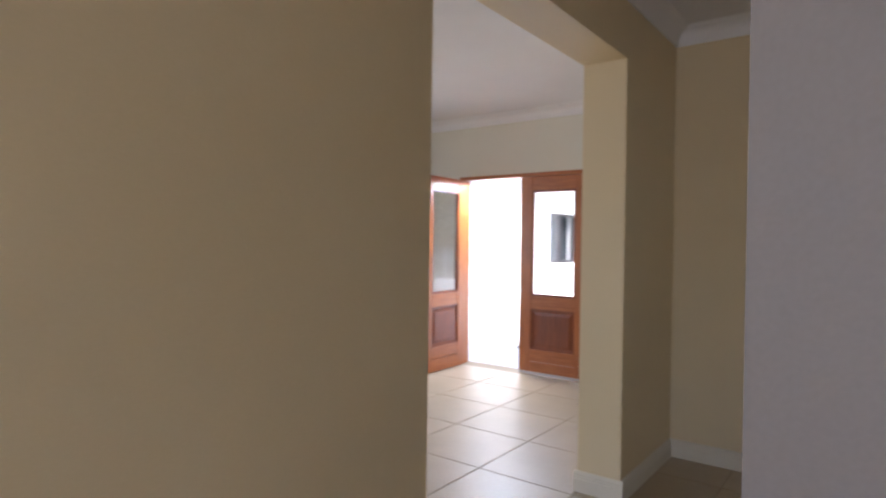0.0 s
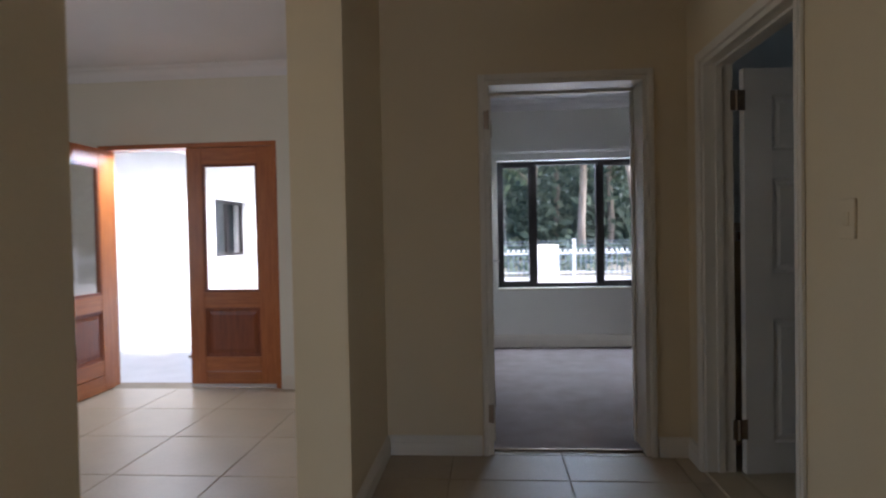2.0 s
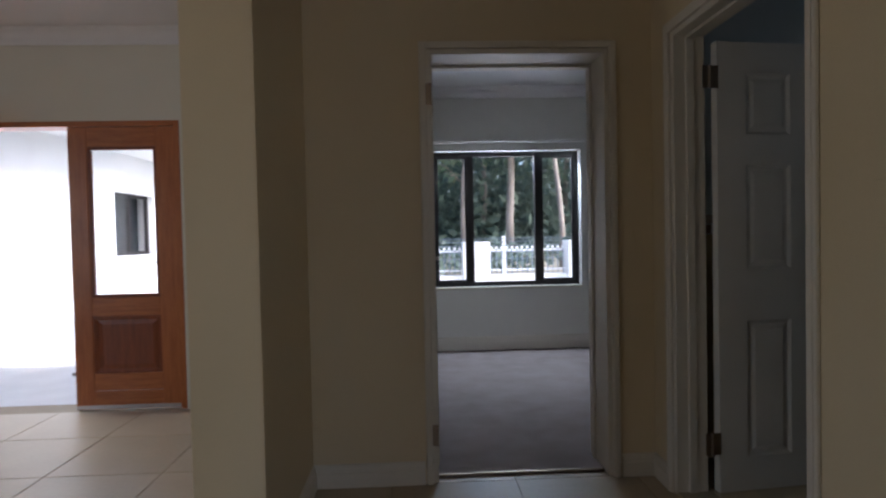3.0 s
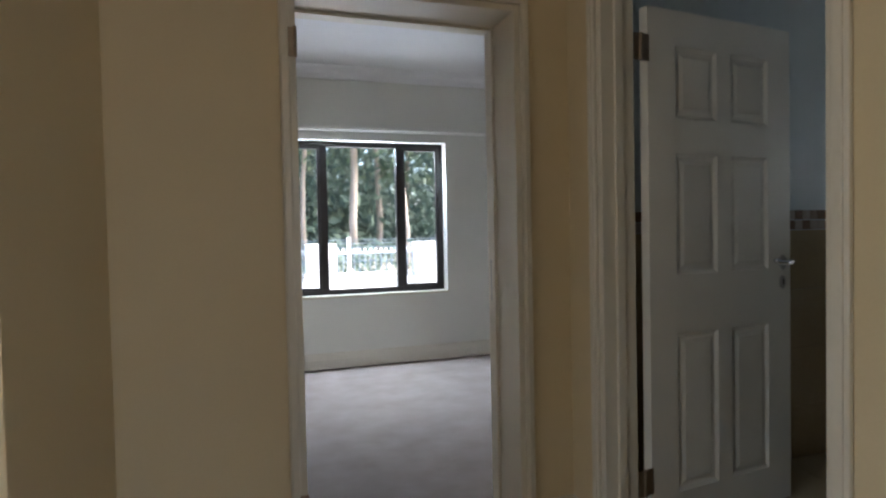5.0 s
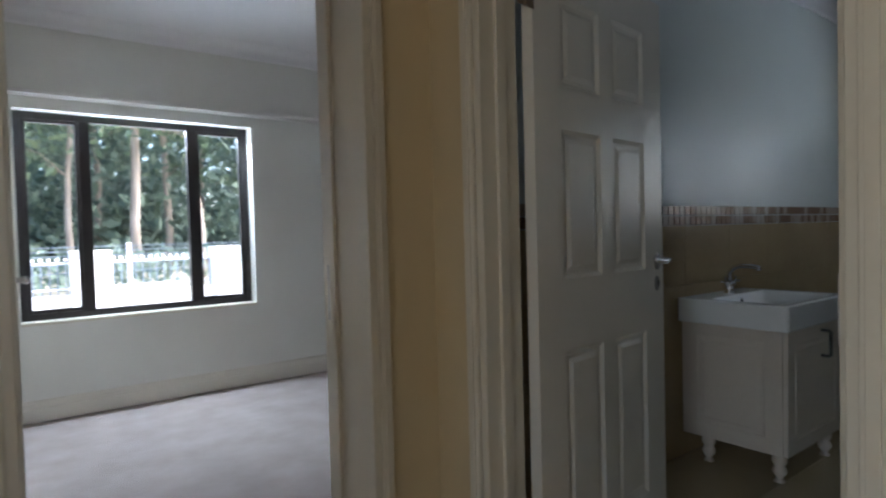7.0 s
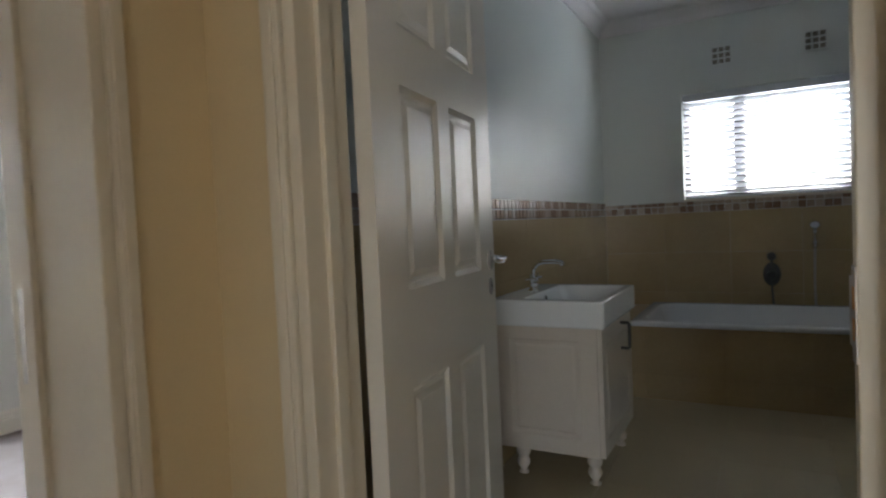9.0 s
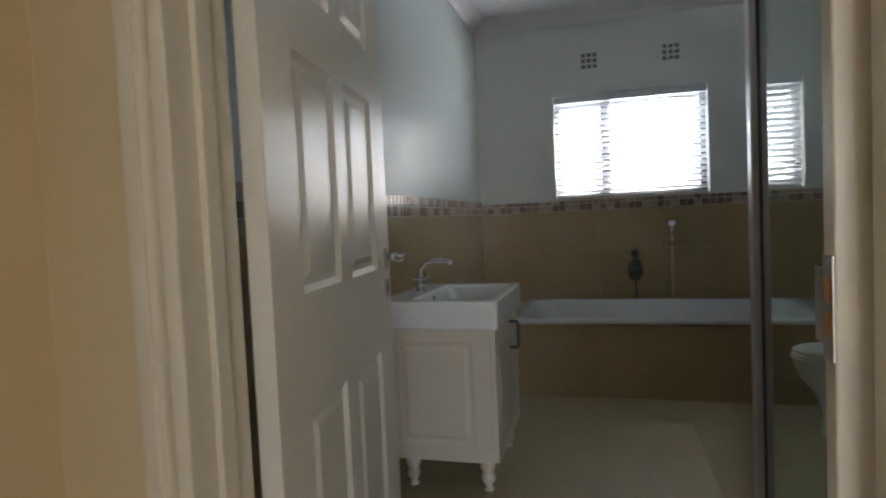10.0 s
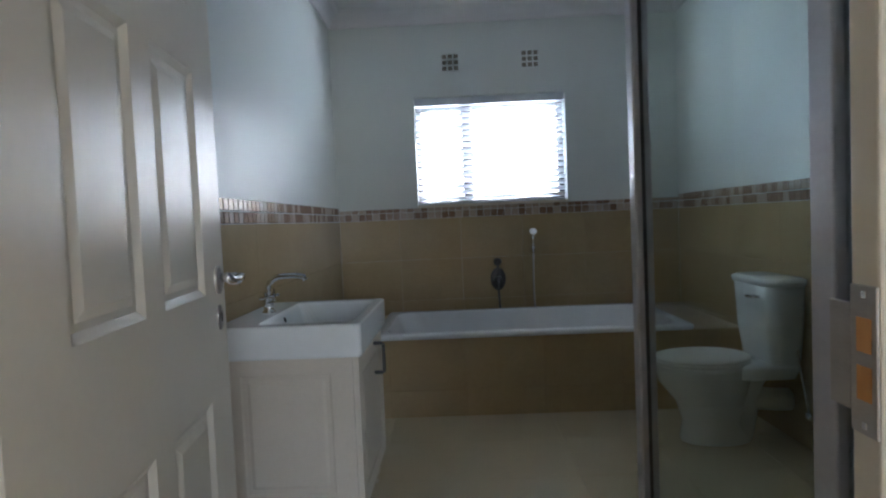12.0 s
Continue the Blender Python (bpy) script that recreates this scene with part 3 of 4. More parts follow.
# ---- bathroom fittings ----
# tub in a tiled surround
sr = structure("tub_surround", bmesh.new(), WTILE, "beige tiled bath surround", "bath surround")
bm = box((4.55, BY0, 0.0), (4.66, BY1, 0.472), 0.002)
add_box(bm, (4.66, BY0, 0.0), (BX, 2.20, 0.472), 0.002)
add_box(bm, (4.66, 3.98, 0.0), (BX, BY1, 0.472), 0.002)
add_box(bm, (5.40, 2.2, 0.0), (BX, 3.98, 0.472), 0.002)
sr.data = link_mesh("tub_surround", bm, WGROUT)


def rounded(x0, y0, x1, y1, r, z, n=6):
    pts = []
    for cx, cy, a0 in ((x1 - r, y1 - r, 0), (x0 + r, y1 - r, 90), (x0 + r, y0 + r, 180), (x1 - r, y0 + r, 270)):
        for i in range(n + 1):
            a = radians(a0 + 90 * i / n)
            pts.append((cx + r * math.cos(a), cy + r * math.sin(a), z))
    return pts


def shell(loops, closed=True):
    bm = bmesh.new()
    rings = [[bm.verts.new(p) for p in lp] for lp in loops]
    k = len(rings[0])
    for a, b in zip(rings, rings[1:]):
        for i in range(k):
            bm.faces.new((a[i], a[(i + 1) % k], b[(i + 1) % k], b[i]))
    if closed:
        bm.faces.new(rings[-1])
    return bm


tub = thing("bathtub", (0, 0, 0), "white enamel bathtub set into a beige tiled surround", "bathtub")
tx0, tx1, ty0, ty1 = 4.525, 5.44, 2.16, 4.02
rim_in = rounded(tx0 + 0.06, ty0 + 0.07, tx1 - 0.06, ty1 - 0.07, 0.12, 0.503)
part("rim", shell([rounded(tx0 + 0.004, ty0 + 0.004, tx1 - 0.004, ty1 - 0.004, 0.03, 0.473), rounded(tx0, ty0, tx1, ty1, 0.03, 0.478), rounded(tx0, ty0, tx1, ty1, 0.03, 0.496),
                   rounded(tx0 + 0.006, ty0 + 0.006, tx1 - 0.006, ty1 - 0.006, 0.03, 0.503), rim_in], False), TUBW, tub, "", True)
part("basin", shell([rim_in, rounded(tx0 + 0.075, ty0 + 0.085, tx1 - 0.075, ty1 - 0.085, 0.14, 0.49), rounded(tx0 + 0.12, ty0 + 0.16, tx1 - 0.12, ty1 - 0.22, 0.16, 0.16), rounded(tx0 + 0.19, ty0 + 0.24, tx1 - 0.19, ty1 - 0.3, 0.14, 0.12)]), TUBW, tub, "", True)

# wall mixer over the tub
mx = thing("bath_mixer", (BX - 0.012, 3.216, 0.715), "chrome bath mixer on the tiled wall", "tap")
part("plate", lathe([(0.062, 0), (0.062, 0.008), (0.05, 0.014)], 28), DARKSTEEL, mx, "", True).matrix_basis = pose(0, 0, 0, 0, -90, 0) @ Matrix.Diagonal((1.35, 0.9, 1, 1))
part("knob", lathe([(0.03, 0), (0.03, 0.03), (0.022, 0.045)], 20), DARKSTEEL, mx, "", True).matrix_basis = pose(-0.01, 0, -0.005, 0, -90, 0)
part("lever", tube([(-0.05, 0, -0.005), (-0.062, 0, -0.03), (-0.075, 0.0, -0.075)], 0.008), DARKSTEEL, mx, "", True)
part("diverter", lathe([(0.03, 0), (0.03, 0.008), (0.02, 0.03), (0.012, 0.036)], 20), DARKSTEEL, mx, "", True).matrix_basis = pose(0, 0.0, 0.125, 0, -90, 0)
part("pipe", rod((-0.02, 0, 0.0), (-0.02, 0, 0.125), 0.011), DARKSTEEL, mx)
part("spout", tube([(-0.012, 0.0, -0.06), (-0.02, 0.0, -0.1), (-0.025, -0.005, -0.18), (-0.035, -0.012, -0.30)], 0.008), DARKSTEEL, mx, "", True)

# hand shower
hs = thing("hand_shower", (BX - 0.012, 2.957, 0.995), "chrome hand shower on a wall bracket with hose", "hand shower")
part("bracket", lathe([(0.022, 0), (0.022, 0.01), (0.013, 0.03)], 20), CHROME, hs).matrix_basis = pose(0, 0, -0.08, 0, -90, 0)
part("holder", tube([(-0.025, 0, -0.09), (-0.05, 0, -0.06)], 0.014), CHROME, hs)
part("handle", tube([(-0.04, 0, -0.10), (-0.05, 0, -0.02), (-0.062, 0, 0.05)], 0.011), CHROME, hs, "", True)
part("head", lathe([(0.012, -0.02), (0.027, -0.004), (0.03, 0.008), (0.024, 0.012)], 22), CHROME, hs, "", True).matrix_basis = pose(-0.07, 0, 0.055, 0, -60, 0)
part("hose", tube([(-0.04, 0, -0.10), (-0.035, 0.002, -0.2), (-0.03, 0.004, -0.32), (-0.035, 0.003, -0.44), (-0.06, 0.0, -0.52)], 0.007), STEEL, hs, "ribbed steel hose", True)

# vanity
vn = thing("vanity", (3.145, 3.855, 0), "off-white bathroom vanity unit on turned legs", "vanity unit")
VW, VD = 0.625, 0.495
body = part("body", panel_sheet(bmesh.new(), VD - 0.025, 0.56, 0.004, VW - 0.03, [(0.075, 0.07, VD - 0.1, 0.5)], [(0.008, 0.004), (0.022, 0.005), (0.034, 0.001)]), VANW, vn)
body.matrix_basis = Matrix(((0, 1, 0, 0.012), (1, 0, 0, 0.025), (0, 0, 1, 0.145), (0, 0, 0, 1)))
for x in (0.018,):
    vd = part("door", panel_sheet(bmesh.new(), 0.588, 0.55, 0, 0.02, [(0.06, 0.06, 0.528, 0.49)], [(0.006, 0.004), (0.02, 0.005), (0.03, 0.001)]), VANW, vn)
    vd.location = (x, 0.003, 0.15)
    hx = 0.36
    part("handle", tube([(hx, 0, 0.40), (hx, -0.034, 0.40), (hx, -0.04, 0.405), (hx, -0.04, 0.515), (hx, -0.034, 0.52), (hx, 0, 0.52)], 0.0075), DARKSTEEL, vd, "dark steel bow handle")
LEG = [(0.017, 0), (0.022, 0.006), (0.024, 0.014), (0.015, 0.024), (0.014, 0.032), (0.026, 0.048), (0.031, 0.062), (0.026, 0.078), (0.02, 0.088), (0.029, 0.098), (0.033, 0.112), (0.03, 0.126), (0.03, 0.146)]
for x, y in ((0.075, 0.065), (0.075, VD - 0.1), (VW - 0.06, 0.06), (VW - 0.06, VD - 0.06)):
    part("leg", lathe(LEG, 20, (x, y, 0)), VANW, vn, "", True)
bs = thing("washbasin", (3.125, 3.838, 0.7055), "white ceramic washbasin on the vanity", "washbasin")
BW, BD, BH = 0.66, 0.515, 0.115
part("bowl", shell([rounded(0.004, 0.004, BW - 0.004, BD - 0.002, 0.012, 0.0, 4), rounded(0, 0, BW, BD, 0.014, 0.006, 4), rounded(0, 0, BW, BD, 0.014, BH - 0.006, 4), rounded(0.006, 0.006, BW - 0.006, BD - 0.004, 0.014, BH, 4),
                    rounded(0.05, 0.035, BW - 0.05, BD - 0.14, 0.03, BH, 4), rounded(0.06, 0.045, BW - 0.06, BD - 0.15, 0.03, BH - 0.012, 4), rounded(0.085, 0.07, BW - 0.085, BD - 0.18, 0.05, BH - 0.085, 4), rounded(0.2, 0.16, BW - 0.2, BD - 0.25, 0.05, BH - 0.092, 4)]), CERAMIC, bs, "", False)
part("overflow_hole", lathe([(0.011, 0), (0.011, 0.002), (0.008, 0.003)], 16), BLACK, bs).matrix_basis = pose(BW / 2, BD - 0.1585, BH - 0.03, 76, 0, 0)
tp = thing("basin_tap", (3.45, 4.255, 0.8205), "chrome basin mixer with cross handles and swan-neck spout", "tap")
part("base", lathe([(0.026, 0), (0.026, 0.006), (0.018, 0.014), (0.02, 0.03), (0.024, 0.045), (0.018, 0.06), (0.012, 0.07)], 24), CHROME, tp, "", True)
part("spout", tube([(0, 0, 0.06), (0, 0.0, 0.09)] + [(0, -0.062 + 0.062 * math.cos(radians(a)), 0.09 + 0.055 * math.sin(radians(a))) for a in range(15, 100, 17)] + [(0, -0.11, 0.146), (0, -0.145, 0.140), (0, -0.152, 0.126)], 0.011, 12), CHROME, tp, "", True)
for s in (-1, 1):
    arm = part("cross_handle", tube([(0, 0, 0.04), (s * 0.03, -0.004, 0.055), (s * 0.048, -0.006, 0.064)], 0.010, 12), CHROME, tp, "", True)
    c = Vector((s * 0.052, -0.006, 0.066))
    for dv in ((0, 0.024, 0.0), (0, 0, 0.024)):
        part("spoke", rod(c - Vector(dv), c + Vector(dv), 0.0055), CHROME, arm)

# toilet
tl = thing("toilet", (4.07, BY0 + 0.012, 0.012), "white ceramic close-coupled toilet with closed lid", "toilet")


def oval(cx, cy, rx, ry, z, n=28, flat=1.0):
    return [(cx + rx * math.cos(2 * math.pi * i / n), cy + (ry if math.sin(2 * math.pi * i / n) > 0 else ry * flat) * math.sin(2 * math.pi * i / n), z) for i in range(n)]


part("pan", shell([oval(0, 0.36, 0.10, 0.17, 0), oval(0, 0.36, 0.105, 0.175, 0.02), oval(0, 0.37, 0.088, 0.15, 0.1), oval(0, 0.38, 0.10, 0.17, 0.2), oval(0, 0.41, 0.15, 0.22, 0.3), oval(0, 0.42, 0.172, 0.225, 0.365), oval(0, 0.42, 0.175, 0.23, 0.385), oval(0, 0.42, 0.17, 0.24, 0.39)]), CERAMIC, tl, "", True)
part("seat", shell([oval(0, 0.41, 0.17, 0.233, 0.391, 28, 0.9), oval(0, 0.41, 0.177, 0.242, 0.396, 28, 0.9), oval(0, 0.41, 0.177, 0.242, 0.406, 28, 0.9), oval(0, 0.41, 0.172, 0.235, 0.411, 28, 0.9)]), PLASTIC, tl, "white plastic seat", True)
part("lid", shell([oval(0, 0.41, 0.172, 0.235, 0.4115, 28, 0.9), oval(0, 0.41, 0.175, 0.24, 0.416, 28, 0.9), oval(0, 0.41, 0.173, 0.237, 0.426, 28, 0.9), oval(0, 0.41, 0.15, 0.22, 0.434, 28, 0.9)]), PLASTIC, tl, "white plastic lid", True)
part("shelf", shell([rounded(-0.15, 0.02, 0.15, 0.3, 0.06, 0.33), rounded(-0.17, 0.01, 0.17, 0.3, 0.06, 0.38), rounded(-0.165, 0.01, 0.165, 0.29, 0.06, 0.40)]), CERAMIC, tl, "", True)
part("cistern", shell([rounded(-0.165, 0.01, 0.165, 0.155, 0.05, 0.40), rounded(-0.19, 0.005, 0.19, 0.175, 0.06, 0.55), rounded(-0.20, 0.002, 0.20, 0.185, 0.06, 0.77), rounded(-0.195, 0.004, 0.195, 0.18, 0.06, 0.772)]), CERAMIC, tl, "", True)
part("cistern_lid", shell([rounded(-0.205, 0.0, 0.205, 0.19, 0.06, 0.772), rounded(-0.21, -0.002, 0.21, 0.195, 0.06, 0.785), rounded(-0.21, -0.002, 0.21, 0.195, 0.06, 0.80), rounded(-0.19, 0.01, 0.19, 0.18, 0.06, 0.81)]), CERAMIC, tl, "", True)
part("flush_lever", tube([(-0.1, 0.185, 0.72), (-0.1, 0.205, 0.72), (-0.07, 0.21, 0.718), (-0.03, 0.208, 0.716)], 0.008), CHROME, tl, "chrome flush lever", True)
part("outlet_pipe", tube([(0, 0.26, 0.17), (0, 0.16, 0.2), (0, 0.06, 0.19), (0, 0.0, 0.19)], 0.055, 16), PLASTIC, tl, "", True)
part("trap", shell([oval(0, 0.27, 0.075, 0.09, 0.02, 20), oval(0, 0.25, 0.07, 0.09, 0.12, 20), oval(0, 0.22, 0.06, 0.08, 0.24, 20), oval(0, 0.2, 0.09, 0.1, 0.34, 20)]), CERAMIC, tl, "", True)
av = thing("angle_valve", (3.83, BY0 + 0.012, 0.2), "chrome stop valve on the tiled wall", "valve")
part("body", rod((0, 0, 0), (0, 0.05, 0), 0.012), CHROME, av)
part("knob", lathe([(0.016, 0), (0.016, 0.02), (0.01, 0.024)], 14), CHROME, av).matrix_basis = pose(-0.012, 0.045, 0, 0, -90, 0)
part("supply_pipe", tube([(0, 0.04, 0.01), (0.02, 0.045, 0.1), (0.06, 0.05, 0.25), (0.09, 0.06, 0.39)], 0.006), CHROME, av, "", True)

# shower screen
SY, SX0, SX1 = 2.925, 2.058, 2.985
ke = structure("shower_kerb", box((1.711, SY - 0.055, 0.012), (SX1 + 0.055, SY + 0.055, 0.085), 0.004), BTILE, "beige tiled shower kerb", "kerb")
structure("shower_kerb_side", box((SX1 - 0.055, BY0 + 0.012, 0.012), (SX1 + 0.055, SY - 0.055, 0.085), 0.004), BTILE, "beige tiled shower kerb", "kerb")
ss = thing("shower_screen", (0, 0, 0.0855), "glass shower screen in a satin aluminium frame", "shower screen")
part("post", box((SX1 - 0.03, SY - 0.028, 0), (SX1 + 0.03, SY + 0.028, 2.2), 0.006), ALU, ss)
part("post", box((SX0 - 0.03, SY - 0.02, 0), (SX0 + 0.03, SY + 0.02, 2.2), 0.004), ALU, ss)
part("post", box((1.712, SY - 0.02, 0), (1.742, SY + 0.02, 2.2), 0.004), ALU, ss)
part("post", box((SX1 - 0.02, BY0 + 0.013, 0), (SX1 + 0.02, BY0 + 0.043, 2.2), 0.004), ALU, ss)
for x0, x1 in ((SX0 + 0.03, SX1 - 0.03), (1.742, SX0 - 0.03)):
    for z in (0, 2.17):
        part("rail", box((x0, SY - 0.015, z), (x1, SY + 0.015, z + 0.03), 0.003), ALU, ss)
    part("pane", box((x0, SY - 0.003, 0.03), (x1, SY + 0.003, 2.17)), SHOWERGLASS, ss).visible_shadow = False
for z in (0, 2.17):
    part("rail", box((SX1 - 0.015, BY0 + 0.043, z), (SX1 + 0.015, SY - 0.028, z + 0.03), 0.003), ALU, ss)
part("pane", box((SX1 - 0.003, BY0 + 0.043, 0.03), (SX1 + 0.003, SY - 0.028, 1.92)), SHOWERGLASS, ss).visible_shadow = False
part("seal", box((SX1 - 0.036, SY - 0.006, 0.03), (SX1 - 0.0305, SY + 0.008, 2.17), 0.002), SEAL, ss, "grey rubber seal")

# bathroom window, blind
w2 = tagged(new("window_2"), "dark bronze aluminium bathroom window in two lights", "window", kind="structure")
for lo, hi in (((5.585, BWY0, BWZ0), (5.64, BWY0 + 0.045, BWZ1)), ((5.585, BWY1 - 0.045, BWZ0), (5.64, BWY1, BWZ1)), ((5.585, BWY0 + 0.045, BWZ0), (5.64, BWY1 - 0.045, BWZ0 + 0.045)), ((5.585, BWY0 + 0.045, BWZ1 - 0.045), (5.64, BWY1 - 0.045, BWZ1))):
    part("window_frame", box(lo, hi, 0.003), DARKFRAME, w2)
part("mullion", box((5.58, 3.36, BWZ0 + 0.045), (5.64, 3.44, BWZ1 - 0.045), 0.003), DARKFRAME, w2)
for a, b in ((BWY0 + 0.045, 3.36), (3.44, BWY1 - 0.045)):
    part("pane", box((5.61, a, BWZ0 + 0.045), (5.614, b, BWZ1 - 0.045)), PANE, w2).visible_shadow = False
part("window_sill", box((BX - 0.015, BWY0, BWZ0 - 0.012), (5.585, BWY1, BWZ0 + 0.004), 0.003), TRIM, w2)
bl = thing("venetian_blind", (5.525, BWY0, 0), "white venetian blind with slats partly open in the bathroom window", "blind")
part("head_rail", box((-0.03, 0.004, BWZ1 - 0.055), (0.025, BWY1 - BWY0 - 0.004, BWZ1 - 0.002), 0.004), SLAT, bl)
part("bottom_rail", box((-0.024, 0.008, BWZ0 + 0.006), (0.024, BWY1 - BWY0 - 0.008, BWZ0 + 0.022), 0.004), SLAT, bl)
slat_me = None
z = BWZ0 + 0.05
while z < BWZ1 - 0.075:
    if slat_me is None:
        s = part("slat", box((-0.024, 0.008, -0.0013), (0.024, BWY1 - BWY0 - 0.008, 0.0013)), SLAT, bl)
        slat_me = s.data
    else:
        s = new("slat", slat_me)
        s.parent = bl
    s.matrix_basis = pose(0, 0, z, 0, 37, 0)
    z += 0.0435
for y in (0.12, 0.56, 1.0):
    for x in (-0.026, 0.026):
        part("ladder_cord", rod((x, y, BWZ0 + 0.02), (x, y, BWZ1 - 0.05), 0.0012, 6), SLAT, bl)
part("pull_cord", rod((-0.034, 0.05, BWZ0 + 0.1), (-0.034, 0.05, BWZ1 - 0.05), 0.0018, 6), SLAT, bl)

# air bricks
for y in (3.503, 2.927):
    vb = thing("air_brick", (BX, y, 2.298), "white painted air brick with nine square holes", "air vent", "air bricks above the bathroom window")
    bm = bmesh.new()
    g = [-0.07, -0.058, -0.026, -0.016, 0.016, 0.026, 0.058, 0.07]
    for i in range(7):
        for k in range(7):
            if not (i % 2 and k % 2):
                add_box(bm, (-0.012, g[i], g[k]), (-0.001, g[i + 1], g[k + 1]))
    part("grille", bm, BATHPAINT, vb)
    part("hole_backing", box((-0.004, -0.06, -0.06), (-0.0006, 0.06, 0.06)), VENTDARK, vb)

# ---- outdoors ----
bm = bmesh.new()
gx = [-4000, -300, -60, -30, -20, -12, -8, -5, -2, 0, 2, 5, 8, 12, 20, 30, 60, 300, 4000]
gy = [-4000, -300, -40, -8, 5.9, 8, 10, 12, 14, 16, 20, 26, 34, 60, 300, 4000]


def ground_height(x, y):
    return -0.24 if y < 15 else -0.24 + min(0.35, (y - 15) * 0.05)


vg = [[bm.verts.new((x, y, ground_height(x, y))) for x in gx] for y in gy]
for j in range(len(gy) - 1):
    for i in range(len(gx) - 1):
        bm.faces.new((vg[j][i], vg[j][i + 1], vg[j + 1][i + 1], vg[j + 1][i]))
structure("ground", bm, EARTH, "dry brown earth with sparse cover", "ground")
structure("pavement", box((-12, 5.88, -0.3), (12, 13.6, -0.2), 0.01), PAVE, "pale paved forecourt", "pavement")
structure("porch_floor", box((-3.8, 5.87, -0.25), (-0.4, 7.4, -0.03), 0.01), PAVE, "pale tiled porch step", "porch")

# neighbouring wing of the house
wg = tagged(new("house_wing"), "white rendered house wing with a dark window under the eaves", "house")
NX = -3.8
bm = bmesh.new()
for lo, hi in (((NX - 4, 5.88, -0.3), (NX, 9.8, 2.45)), ((NX - 0.3, 11.0, -0.3), (NX, 15, 2.45)), ((NX - 0.3, 9.8, -0.3), (NX, 11.0, 0.99)), ((NX - 0.3, 9.8, 1.90), (NX, 11.0, 2.45))):
    add_box(bm, lo, hi)
part("wall", bm, EXTWALL, wg)
part("roof", box((NX - 4.2, 5.88, 2.45), (NX + 0.6, 15.4, 2.62), 0.01), EXTWALL, wg, "white soffit and fascia")
part("roof_slope", sweep([(-4.6, 0), (0.65, 0), (0.65, 0.04), (-4.6, 1.9)], (NX, 5.9, 2.622), (NX, 15.5, 2.622), (1, 0)), ROOFM, wg)
wi = part("window", box((NX - 0.14, 9.8, 0.99), (NX - 0.1, 11.0, 1.90)), PANE, wg)
# Dark sheet close behind the glass, its colour standing for an unlit room
part("room_behind", box((NX - 0.29, 9.81, 1.0), (NX - 0.27, 10.99, 1.89)), EXTDARK, wi)
for lo, hi in (((NX - 0.16, 9.8, 0.99), (NX - 0.08, 9.85, 1.90)), ((NX - 0.16, 10.95, 0.99), (NX - 0.08, 11.0, 1.90)), ((NX - 0.16, 9.85, 0.99), (NX - 0.08, 10.95, 1.04)), ((NX - 0.16, 9.85, 1.85), (NX - 0.08, 10.95, 1.90)), ((NX - 0.16, 10.37, 1.04), (NX - 0.08, 10.43, 1.85))):
    part("frame", box(lo, hi, 0.003), DARKFRAME, wi)
part("sill", box((NX - 0.08, 9.72, 0.87), (NX + 0.05, 11.08, 0.99), 0.006), EXTWALL, wg)

# boundary wall with pillars and palisade
FYY = 14.0
fw = thing("boundary_wall", (0, FYY, -0.24), "low white boundary wall with square pillars", "wall")
part("plinth", box((-11, -0.1, 0), (16, 0.1, 0.55), 0.01), EXTWALL, fw)
for k in range(-5, 6):
    x = 1.66 + 2.24 * k
    part("pillar", box((x - 0.28, -0.28, 0), (x + 0.28, 0.28, 1.22), 0.012), EXTWALL, fw)
    part("cap", box((x - 0.285, -0.285, 1.22), (x + 0.285, 0.285, 1.26), 0.012), EXTWALL, fw)
pal = None
for k in range(-5, 5):
    x = 1.66 + 2.24 * k + 0.28
    if pal is None:
        pal = thing("palisade_panel", (x, FYY, 0.31), "white steel palisade panel with pointed pales", "fence", "palisade panels between the pillars")
        for z in (0.08, 0.5):
            part("rail", box((0, -0.015, z), (1.68, 0.015, z + 0.035), 0.003), WHITEPAINT, pal)
        me = None
        for i in range(15):
            if me is None:
                b = part("pale", box((-0.008, -0.03, 0.0), (0.008, -0.0155, 0.55)), FENCEGREY, pal)
                fin = part("finial", box((-0.026, -0.032, 0.55), (0.026, -0.014, 0.60), 0.006), WHITEPAINT, b, "white finial")
                me = b.data
            else:
                b = new("pale", me)
                b.parent = pal
                q = new("finial", fin.data)
                q.parent = b
            b.location = (0.06 + i * 0.111, 0, 0)
    else:
        copy_thing(pal, pose(x, FYY, 0.31))

# wire fence beyond
wf = thing("wire_fence", (0, 17.5, 0.0), "wire fence with pale posts at the edge of the wood", "fence")
for k in range(-4, 8):
    x = 0.2 + 2.6 * k
    part("post", box((x - 0.05, -0.05, -0.3), (x + 0.05, 0.05, 1.12), 0.01), WHITEPAINT, wf)
for z in (0.5, 0.68, 0.86, 0.96, 1.05):
    part("wire", rod((-12, -0.055, z), (22, -0.055, z), 0.008, 5), FENCEGREY, wf)

# wood of tall gums
rng = np.random.default_rng(5)


